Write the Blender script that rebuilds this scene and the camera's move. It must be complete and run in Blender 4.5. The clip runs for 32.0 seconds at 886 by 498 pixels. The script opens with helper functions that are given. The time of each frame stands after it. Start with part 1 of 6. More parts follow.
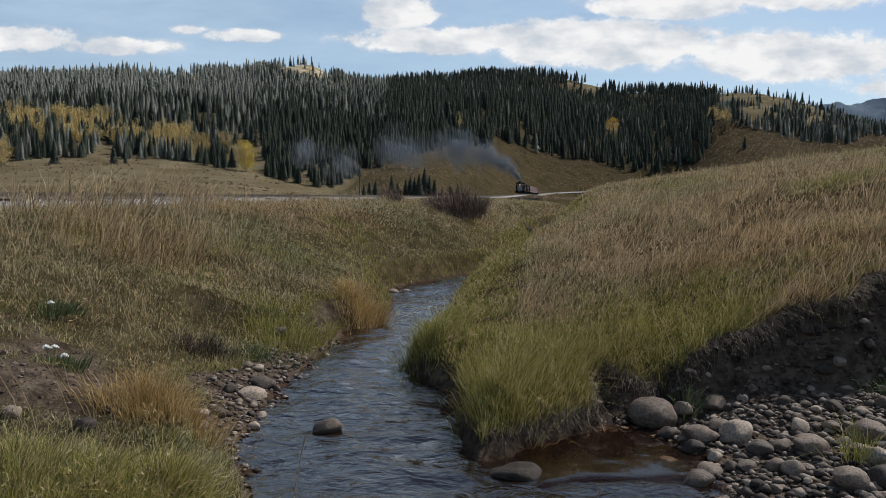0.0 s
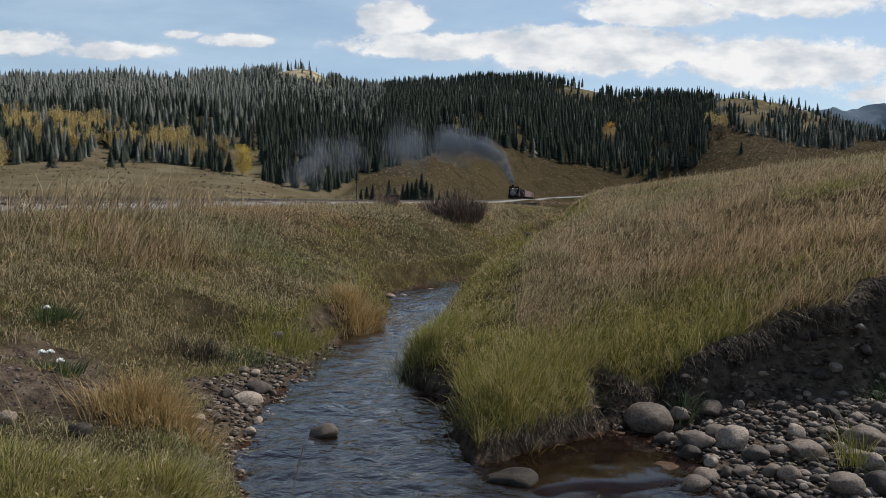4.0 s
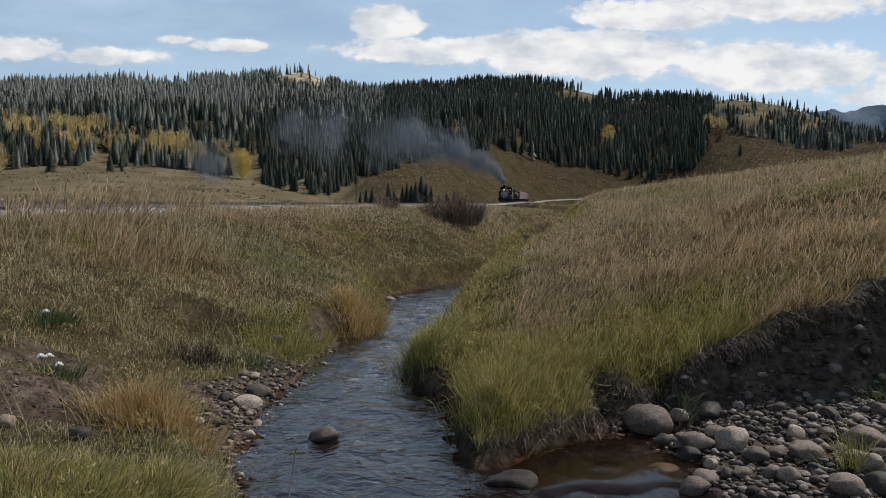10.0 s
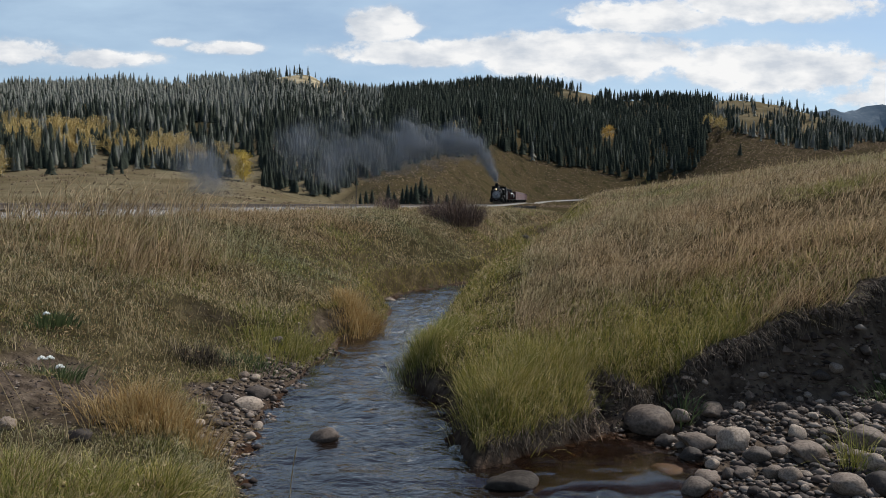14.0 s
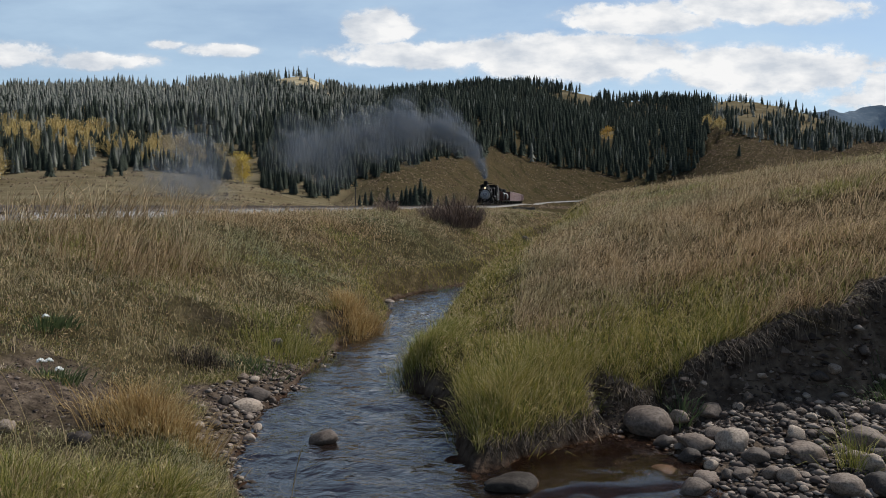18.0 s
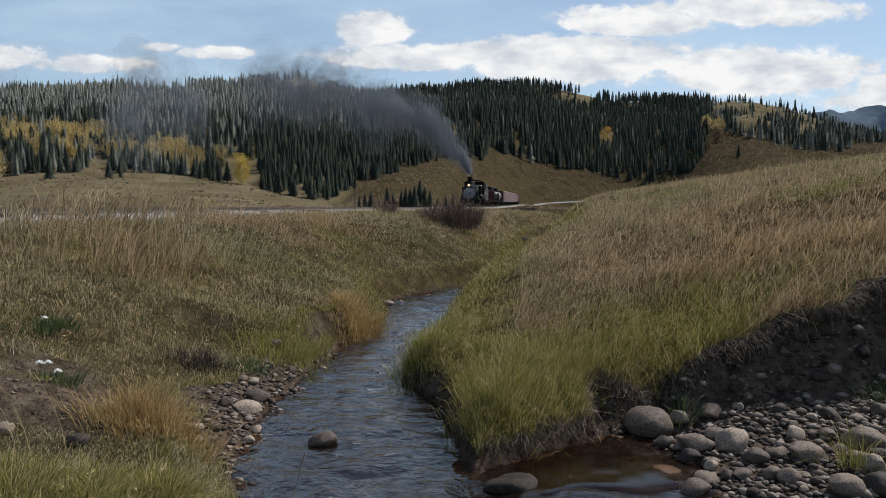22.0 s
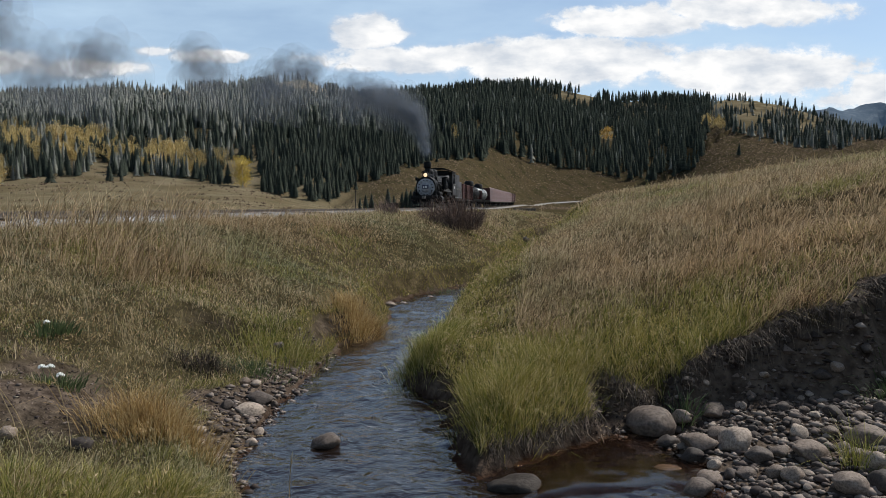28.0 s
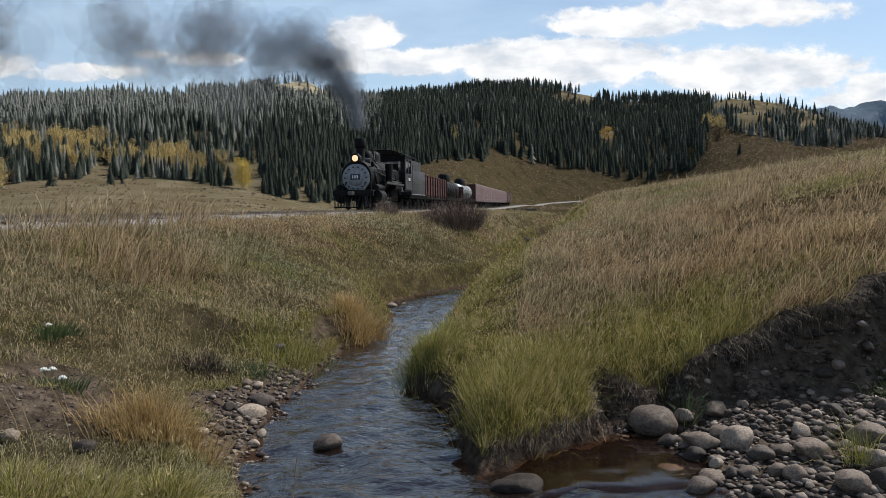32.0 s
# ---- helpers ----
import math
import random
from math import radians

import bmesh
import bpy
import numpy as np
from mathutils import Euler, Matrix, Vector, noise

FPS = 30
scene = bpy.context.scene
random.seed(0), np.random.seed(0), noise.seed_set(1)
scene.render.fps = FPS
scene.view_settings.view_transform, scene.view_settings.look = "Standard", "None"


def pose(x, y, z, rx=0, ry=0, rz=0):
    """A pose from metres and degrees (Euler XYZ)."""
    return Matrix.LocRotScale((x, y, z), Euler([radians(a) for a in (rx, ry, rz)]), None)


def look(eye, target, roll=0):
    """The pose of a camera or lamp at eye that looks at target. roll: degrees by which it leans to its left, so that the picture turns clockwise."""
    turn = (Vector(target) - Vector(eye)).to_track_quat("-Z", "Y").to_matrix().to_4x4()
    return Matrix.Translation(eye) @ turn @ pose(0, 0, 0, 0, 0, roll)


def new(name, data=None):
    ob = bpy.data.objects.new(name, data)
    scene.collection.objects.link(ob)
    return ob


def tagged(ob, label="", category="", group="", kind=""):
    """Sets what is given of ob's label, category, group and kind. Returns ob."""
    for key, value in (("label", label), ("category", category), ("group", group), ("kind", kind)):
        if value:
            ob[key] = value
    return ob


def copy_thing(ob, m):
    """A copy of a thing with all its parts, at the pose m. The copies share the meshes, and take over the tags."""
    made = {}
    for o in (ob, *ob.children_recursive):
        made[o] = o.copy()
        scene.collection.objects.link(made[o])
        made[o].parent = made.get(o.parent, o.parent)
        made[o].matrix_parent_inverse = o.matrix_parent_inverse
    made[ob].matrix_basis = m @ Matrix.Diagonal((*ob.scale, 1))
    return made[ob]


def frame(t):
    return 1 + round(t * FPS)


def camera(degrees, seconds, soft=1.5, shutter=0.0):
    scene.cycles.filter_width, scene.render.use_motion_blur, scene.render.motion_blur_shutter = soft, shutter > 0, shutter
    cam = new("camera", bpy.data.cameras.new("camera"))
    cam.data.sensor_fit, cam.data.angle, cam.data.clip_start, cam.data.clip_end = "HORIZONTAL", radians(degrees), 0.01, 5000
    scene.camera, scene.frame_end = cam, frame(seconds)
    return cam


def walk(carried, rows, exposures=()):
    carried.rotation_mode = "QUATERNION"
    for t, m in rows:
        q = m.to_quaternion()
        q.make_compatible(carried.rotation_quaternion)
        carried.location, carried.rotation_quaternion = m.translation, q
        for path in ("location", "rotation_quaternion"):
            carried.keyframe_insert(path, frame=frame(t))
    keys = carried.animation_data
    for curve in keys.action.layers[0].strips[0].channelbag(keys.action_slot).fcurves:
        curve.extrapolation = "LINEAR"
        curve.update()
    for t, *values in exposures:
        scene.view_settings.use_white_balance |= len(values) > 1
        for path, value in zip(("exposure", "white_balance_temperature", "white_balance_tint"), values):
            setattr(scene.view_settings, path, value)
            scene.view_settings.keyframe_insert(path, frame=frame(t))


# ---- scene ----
cam = camera(62.0, 32.0, soft=0.5)
EYE = (0.0, 0.0, 2.0)


def aim(pitch, yaw, roll, dx, dy, dz):
    return pose(EYE[0] + dx, EYE[1] + dy, EYE[2] + dz, 90 - 3.46 + pitch, 0, yaw) @ pose(0, 0, 0, 0, 0, 0.25 + roll)


walk(cam, [(t, aim(*turn)) for t, *turn in (
    (0, -0.658, 0.225, 0.290, -0.008, 0.004, 0.000), (1, -0.562, 0.179, 0.284, -0.005, 0.003, 0.001), (2, -0.471, 0.106, 0.326, -0.004, 0.002, 0.002),
    (3, -0.412, 0.057, 0.346, -0.004, 0.001, 0.004), (3.5, -0.370, 0.040, 0.362, -0.004, 0.001, 0.005), (5.5, -0.123, -0.051, 0.490, -0.006, 0.000, 0.007),
    (6, -0.110, -0.056, 0.473, -0.006, -0.001, 0.006), (7, -0.092, -0.045, 0.379, -0.001, -0.002, 0.005), (8, -0.091, -0.035, 0.305, -0.002, 0.001, 0.007),
    (9, -0.084, -0.021, 0.216, 0.001, 0.001, 0.000), (10, -0.077, -0.015, 0.177, 0.003, -0.002, 0.001), (11, -0.064, -0.001, 0.122, -0.001, 0.001, 0.003),
    (12, -0.048, 0.006, 0.021, 0.000, 0.001, 0.001), (13, -0.015, -0.005, 0.024, -0.001, 0.001, 0.001), (14, 0.015, -0.002, -0.010, 0.000, 0.000, 0.000),
    (16.5, 0.072, -0.012, -0.087, 0.000, 0.000, 0.005), (17, 0.080, -0.018, -0.098, 0.003, -0.001, 0.005), (18, 0.118, -0.048, -0.120, 0.006, -0.006, 0.003),
    (19, 0.158, -0.091, -0.094, 0.006, -0.004, 0.004), (20, 0.166, -0.097, -0.104, 0.009, -0.002, 0.008), (21, 0.177, -0.085, -0.190, 0.012, -0.002, 0.005),
    (22, 0.193, -0.071, -0.267, 0.011, -0.001, 0.002), (23, 0.202, -0.055, -0.315, 0.011, -0.003, 0.000), (24, 0.226, -0.027, -0.440, 0.014, -0.003, -0.002),
    (25, 0.243, -0.014, -0.520, 0.011, 0.002, -0.003), (25.5, 0.247, -0.010, -0.546, 0.012, 0.002, -0.002), (27.5, 0.258, 0.009, -0.676, 0.007, 0.003, 0.001),
    (28, 0.266, 0.013, -0.722, 0.009, 0.000, 0.002), (29, 0.263, 0.015, -0.805, 0.014, -0.003, 0.005), (30, 0.283, 0.026, -0.883, 0.011, -0.004, 0.005),
    (31, 0.288, 0.050, -0.959, 0.009, -0.003, 0.005), (32, 0.323, 0.097, -1.081, 0.012, -0.007, 0.001))],
    exposures=((0, -0.08), (8, -0.11), (14, -0.04), (20, -0.05), (28, 0.06), (32, 0.14)))

# ---- light
SUN_EL, SUN_AZ = 48.0, 58.0
world = bpy.data.worlds.new("world")
scene.cycles.transparent_max_bounces = 96
scene.world = world
world.use_nodes = True
wn = world.node_tree
sky = wn.nodes.new("ShaderNodeTexSky")
sky.sky_type, sky.sun_disc = "NISHITA", False
sky.sun_elevation, sky.sun_rotation = radians(SUN_EL), radians(SUN_AZ)
sky.altitude, sky.air_density, sky.dust_density = 900, 1.0, 0.7
wn.links.new(sky.outputs["Color"], wn.nodes["Background"].inputs["Color"])
wn.nodes["Background"].inputs["Strength"].default_value = 0.11
sun = new("sun", bpy.data.lights.new("sun", "SUN"))
sun.data.energy, sun.data.angle, sun.data.color = 4.9, radians(4.0), (1.0, 0.965, 0.91)
_a, _e = radians(SUN_AZ), radians(SUN_EL)
sun.matrix_world = look((0, 0, 300), (-300 * math.sin(_a) * math.cos(_e), -300 * math.cos(_a) * math.cos(_e), 300 - 300 * math.sin(_e)))

# ---- small tools
rng = np.random.default_rng(7)


def smooth(a, b, x):
    t = np.clip((x - a) / (b - a), 0, 1)
    return t * t * (3 - 2 * t)


def hashed(i, j, seed):
    n = (i * 374761393 + j * 668265263 + seed * 974711) & 0x7FFFFFFF
    n = ((n ^ (n >> 13)) * 1274126177) & 0x7FFFFFFF
    return ((n ^ (n >> 16)) & 0xFFFF) / 65535.0


def vnoise(x, y, seed=0):
    """Value noise, -1 to 1."""
    xi, yi = np.floor(x).astype(np.int64), np.floor(y).astype(np.int64)
    fx, fy = x - xi, y - yi
    fx, fy = fx * fx * (3 - 2 * fx), fy * fy * (3 - 2 * fy)
    a, b = hashed(xi, yi, seed), hashed(xi + 1, yi, seed)
    c, d = hashed(xi, yi + 1, seed), hashed(xi + 1, yi + 1, seed)
    return 2 * (a + (b - a) * fx + (c - a) * fy + (a - b - c + d) * fx * fy) - 1


def fbm(x, y, seed=0, octaves=3):
    out, amp = 0, 1.0
    for k in range(octaves):
        out = out + amp * vnoise(x * 2 ** k, y * 2 ** k, seed + 31 * k)
        amp *= 0.5
    return out


def mesh_from(name, verts, quads=None, tris=None, smooth_shade=True):
    """A mesh out of arrays."""
    me = bpy.data.meshes.new(name)
    verts = np.asarray(verts, dtype=np.float32)
    nq = 0 if quads is None else len(quads)
    nt = 0 if tris is None else len(tris)
    loops = np.concatenate([np.asarray(a, dtype=np.int32).ravel() for a in (quads, tris) if a is not None and len(a)])
    me.vertices.add(len(verts))
    me.vertices.foreach_set("co", verts.ravel())
    me.loops.add(len(loops))
    me.loops.foreach_set("vertex_index", loops)
    me.polygons.add(nq + nt)
    me.polygons.foreach_set("loop_start", np.concatenate([np.arange(nq) * 4, nq * 4 + np.arange(nt) * 3]).astype(np.int32))
    me.update(calc_edges=True)
    me.polygons.foreach_set("use_smooth", np.full(nq + nt, smooth_shade))
    me.validate()
    return me


def from_bm(name, bm, smooth_shade=False):
    me = bpy.data.meshes.new(name)
    bmesh.ops.recalc_face_normals(bm, faces=bm.faces)
    bm.to_mesh(me)
    bm.free()
    if smooth_shade:
        me.shade_smooth()
        me.set_sharp_from_angle(angle=radians(40))
    return me


def part(name, data, material, parent=None, label=""):
    """Links a bmesh or a mesh as one object, under a thing or a part."""
    if isinstance(data, bmesh.types.BMesh):
        data = from_bm(name, data, True)
    if not data.materials:
        data.materials.append(material)
    ob = new(name, data)
    ob.parent = parent
    return tagged(ob, label)


def box(bm, x0, x1, y0, y1, z0, z1, bevel=0.0):
    m = Matrix.LocRotScale(((x0 + x1) / 2, (y0 + y1) / 2, (z0 + z1) / 2), None, (abs(x1 - x0), abs(y1 - y0), abs(z1 - z0)))
    r = bmesh.ops.create_cube(bm, size=1, matrix=m)
    if bevel:
        es = {e for v in r["verts"] for e in v.link_edges}
        bmesh.ops.bevel(bm, geom=list(es), offset=bevel, segments=2, affect="EDGES", profile=0.5)
    return bm


def tube(bm, p, q, r0, r1=None, n=20, caps=True):
    """A cylinder or cone from p to q."""
    p, q = Vector(p), Vector(q)
    m = Matrix.Translation((p + q) / 2) @ (q - p).to_track_quat("Z", "Y").to_matrix().to_4x4()
    bmesh.ops.create_cone(bm, cap_ends=caps, segments=n, radius1=r0, radius2=r0 if r1 is None else r1, depth=(q - p).length, matrix=m)
    return bm


def lathe(bm, rows, axis="X", at=(0, 0, 0), n=32):
    """Turns a profile of (along, radius) round an axis."""
    rings = []
    for a, r in rows:
        ring = []
        for k in range(n):
            c, s = math.cos(2 * math.pi * k / n) * r, math.sin(2 * math.pi * k / n) * r
            co = {"X": (a, c, s), "Z": (c, s, a), "Y": (c, a, s)}[axis]
            ring.append(bm.verts.new(Vector(co) + Vector(at)))
        rings.append(ring)
    for a, b in zip(rings, rings[1:]):
        for k in range(n):
            bm.faces.new((a[k], a[(k + 1) % n], b[(k + 1) % n], b[k]))
    bm.faces.new(rings[0][::-1])
    bm.faces.new(rings[-1])
    return bm


# ---- materials
def material(name, stops, scale=4.0, rough=0.8, bump=0.3, metal=0.0, detail=6, bump_scale=None, island=0.0, objects=0.0,
             spec=0.3, patch=None, through_light=0.0, stretch=None, dist=0.02):
    """A worn natural surface: a colour ramp over grain and stains. patch: a second ramp over larger stains; island, objects: how much each piece differs."""
    m = bpy.data.materials.new(name)
    m.use_nodes = True
    nt = m.node_tree
    n, l = nt.nodes, nt.links
    b = n["Principled BSDF"]
    tc = n.new("ShaderNodeTexCoord")
    co = tc.outputs["Object"]
    if stretch:
        mp = n.new("ShaderNodeMapping")
        mp.inputs["Scale"].default_value = stretch
        l.new(co, mp.inputs["Vector"])
        co = mp.outputs["Vector"]
    tex = n.new("ShaderNodeTexNoise")
    tex.inputs["Scale"].default_value, tex.inputs["Detail"].default_value = scale, detail
    tex.inputs["Roughness"].default_value = 0.65
    l.new(co, tex.inputs["Vector"])
    value = tex.outputs["Fac"]
    for amount, node, out in ((island, "ShaderNodeNewGeometry", "Random Per Island"), (objects, "ShaderNodeObjectInfo", "Random")):
        if amount:
            src = n.new(node)
            mx = n.new("ShaderNodeMix")
            mx.inputs["Factor"].default_value = amount
            l.new(value, mx.inputs["A"])
            l.new(src.outputs[out], mx.inputs["B"])
            value = mx.outputs["Result"]

    def ramp(fac, cols):
        r = n.new("ShaderNodeValToRGB")
        els = r.color_ramp.elements
        while len(els) < len(cols):
            els.new(0.5)
        for e, (pos, c) in zip(els, cols):
            e.position, e.color = pos, (*c, 1)
        l.new(fac, r.inputs["Fac"])
        return r.outputs["Color"]
    col = ramp(value, stops)
    if patch:
        big = n.new("ShaderNodeTexNoise")
        big.inputs["Scale"].default_value, big.inputs["Detail"].default_value = patch[0], 4
        l.new(tc.outputs["Object"], big.inputs["Vector"])
        mx = n.new("ShaderNodeMix")
        mx.data_type, mx.blend_type = "RGBA", patch[2]
        mx.inputs["Factor"].default_value = patch[3]
        l.new(col, mx.inputs["A"])
        l.new(ramp(big.outputs["Fac"], patch[1]), mx.inputs["B"])
        col = mx.outputs["Result"]
    l.new(col, b.inputs["Base Color"])
    b.inputs["Roughness"].default_value, b.inputs["Metallic"].default_value = rough, metal
    b.inputs["Specular IOR Level"].default_value = spec
    if bump:
        bt = n.new("ShaderNodeTexNoise")
        bt.inputs["Scale"].default_value, bt.inputs["Detail"].default_value = bump_scale or scale * 3, 5
        l.new(co, bt.inputs["Vector"])
        bp = n.new("ShaderNodeBump")
        bp.inputs["Strength"].default_value, bp.inputs["Distance"].default_value = bump, dist
        l.new(bt.outputs["Fac"], bp.inputs["Height"])
        l.new(bp.outputs["Normal"], b.inputs["Normal"])
    if through_light:
        tr = n.new("ShaderNodeBsdfTranslucent")
        ms = n.new("ShaderNodeMixShader")
        ms.inputs["Fac"].default_value = through_light
        l.new(col, tr.inputs["Color"])
        l.new(b.outputs["BSDF"], ms.inputs[1])
        l.new(tr.outputs["BSDF"], ms.inputs[2])
        l.new(ms.outputs["Shader"], n["Material Output"].inputs["Surface"])
    return m


STRAW = [(0.25, (0.12, 0.083, 0.045)), (0.5, (0.36, 0.262, 0.152)), (0.75, (0.64, 0.50, 0.33))]
MIXED = [(0.2, (0.062, 0.066, 0.027)), (0.45, (0.225, 0.198, 0.095)), (0.6, (0.46, 0.385, 0.232)), (0.8, (0.68, 0.575, 0.41))]
PATCH = (0.35, [(0.35, (0.66, 0.78, 0.64)), (0.5, (0.98, 0.96, 0.92)), (0.68, (1.0, 0.92, 0.82))], "MULTIPLY", 0.9)
M_MEADOW = material("meadow_grass", MIXED, 1.5, 0.75, 0, island=0.7, patch=PATCH, through_light=0.35, spec=0.08)
M_STRAW = material("straw_grass", STRAW, 1.5, 0.7, 0, island=0.7, patch=PATCH, through_light=0.35, spec=0.08)
M_SEDGE = material("sedge", [(0.2, (0.075, 0.088, 0.016)), (0.45, (0.245, 0.222, 0.046)), (0.65, (0.39, 0.31, 0.11)), (0.85, (0.54, 0.43, 0.24))], 1.5, 0.65, 0, island=0.75, through_light=0.3, spec=0.08)
M_GREEN = material("green_grass", [(0.2, (0.085, 0.105, 0.022)), (0.5, (0.26, 0.24, 0.055)), (0.72, (0.38, 0.33, 0.13)), (0.88, (0.55, 0.46, 0.25))], 1.5, 0.65, 0, island=0.75, through_light=0.3, spec=0.08)
M_RUST = material("rusty_tussock", [(0.2, (0.19, 0.115, 0.042)), (0.5, (0.40, 0.265, 0.105)), (0.8, (0.58, 0.44, 0.23))], 1.5, 0.65, 0, island=0.75, through_light=0.3, spec=0.08)
M_STONE = material("river_stone", [(0.2, (0.046, 0.036, 0.030)), (0.42, (0.094, 0.074, 0.061)), (0.58, (0.16, 0.122, 0.096)), (0.8, (0.32, 0.262, 0.21))], 6.0, 0.75, 0.35, objects=0.75,
                   patch=(14.0, [(0.35, (0.5, 0.46, 0.42)), (0.6, (1.1, 1.08, 1.05))], "MULTIPLY", 0.85), dist=0.01)
M_GRAVEL = material("gravel", [(0.2, (0.030, 0.021, 0.017)), (0.5, (0.085, 0.062, 0.050)), (0.8, (0.23, 0.185, 0.15))], 3.0, 0.85, 0.3, island=0.8)

# ---- the lie of the land
TRACK_Y0, TRACK_K = -10.7, 0.1475


def track_x(y):
    return TRACK_Y0 + TRACK_K * y + 0.00012 * np.maximum(y - 235, 0) ** 2 + 0.0036 * np.maximum(y - 400, 0) ** 2


def rail_z(y):
    return 2.0 + 0.9 * smooth(60, 260, y) * np.clip(y, 0, 260) / 260 + 0.03 * np.maximum(y - 380, 0)


LEFT_Y = (0, 3, 4.9, 5.84, 6.44, 7.6, 8.64, 10, 10.7, 11.24, 12.2, 14.2, 15.4, 17, 18.2, 20, 25, 32, 38, 45, 60, 120, 300)
LEFT_X = (0.8, -0.9, -1.37, -1.72, -1.72, -1.79, -1.63, -1.46, -1.52, -1.16, -0.97, -1.02, -1.2, -0.57, 0.23, 1.3, 2.5, 3.6, 4.3, 6, 10, 24, 70)
RIGHT_Y = (0, 3, 4.9, 5.48, 6.3, 7.41, 7.91, 8.38, 8.81, 10.89, 13.12, 15.5, 18.25, 20, 25, 32, 38, 45, 60, 120, 300)
RIGHT_X = (3.0, 1.8, 0.6, 0.27, 0.16, 0.04, -0.23, -0.44, -0.46, -0.11, 0.17, 0.55, 1.0, 2.3, 3.8, 5, 5.7, 7.4, 11.4, 25.5, 72)


def shores(x, y):
    """How far a place lies from the water on its left and on its right bank; below 0 in the water."""
    wob = 0.07 * vnoise(x * 0.3 + 9, y * 2.3, 5)
    left = np.interp(y, LEFT_Y, LEFT_X) - x + wob
    right = x - np.interp(y, RIGHT_Y, RIGHT_X) + wob
    pool = np.maximum((y - (5.5 + 0.68 * (x - 0.29))) * 0.83, x - 1.95 - 0.12 * vnoise(y * 2, x * 0, 8))
    return left, np.minimum(right, np.where(y > 0, np.maximum(pool, -0.5), right))


# by bearing (tangent): the ridge's height (tangent), the open slope's upper edge, and how far off edge, foot and ridge lie
U_K = (-0.75, -0.6, -0.5, -0.4, -0.34, -0.28, -0.25, -0.22, -0.19, -0.155, -0.13, -0.105, -0.07, -0.02, 0.01, 0.055, 0.075, 0.12, 0.16, 0.2, 0.235, 0.26, 0.3, 0.335, 0.36, 0.39, 0.42, 0.46, 0.5, 0.54, 0.59, 0.75)
RIDGE_E = (0.118, 0.130, 0.140, 0.149, 0.154, 0.159, 0.163, 0.168, 0.171, 0.155, 0.150, 0.148, 0.150, 0.155, 0.158, 0.163, 0.164, 0.163, 0.155, 0.145, 0.135, 0.133, 0.136, 0.138, 0.137, 0.135, 0.128, 0.116, 0.106, 0.095, 0.080, 0.04)
EDGE_E = (0.028, 0.031, 0.037, 0.036, 0.035, 0.032, 0.028, 0.018, 0.009, 0.004, 0.006, 0.031, 0.045, 0.058, 0.064, 0.066, 0.072, 0.057, 0.050, 0.043, 0.036, 0.033, 0.036, 0.055, 0.078, 0.086, 0.080, 0.072, 0.064, 0.062, 0.060, 0.04)
EDGE_R = (260, 260, 262, 270, 275, 278, 270, 262, 258, 262, 280, 310, 330, 390, 430, 480, 500, 540, 560, 570, 580, 580, 580, 590, 610, 620, 620, 620, 620, 610, 600, 560)
FOOT_R = (70, 70, 75, 85, 95, 105, 112, 120, 135, 160, 190, 205, 212, 230, 280, 350, 390, 460, 490, 510, 520, 520, 500, 470, 440, 410, 380, 340, 300, 250, 200, 150)
RIDGE_R = (950, 950, 955, 960, 965, 970, 975, 975, 970, 955, 950, 950, 950, 960, 970, 980, 985, 990, 1000, 1000, 1000, 1000, 1000, 990, 980, 965, 950, 925, 900, 880, 860, 800)


def hills(x, y):
    r = np.hypot(x, y)
    u = np.clip(x / np.maximum(y, 1), -0.9, 0.9)
    u = u + 0.006 * fbm(x * 0.01, y * 0.01, 3)

    def knots(v):
        return (np.interp(u - 0.015, U_K, v) + np.interp(u - 0.005, U_K, v) + np.interp(u + 0.005, U_K, v) + np.interp(u + 0.015, U_K, v)) / 4
    r0, r1, r2 = knots(FOOT_R), knots(EDGE_R), knots(RIDGE_R)
    z1, z2 = knots(EDGE_E) * r1 + 2, knots(RIDGE_E) * r2 + 2
    a = np.clip((r - r0) / (r1 - r0), 0, None)
    b = np.clip((r - r1) / (r2 - r1), 0, None)
    foot = (z1 - 1.8) * np.where(a < 1, a ** 1.25, 1)
    top = (z2 - z1) * np.where(b < 1, b + 0.05 * np.sin(b * 6.3), 1 - 0.25 * np.clip(b - 1, 0, 3))
    bumps = fbm(x * 0.012, y * 0.012, 11) * 0.011 * np.clip(r - r0, 0, 500) + fbm(x * 0.06, y * 0.06, 12) * 0.5 * np.clip(a, 0, 1)
    return foot + top + bumps


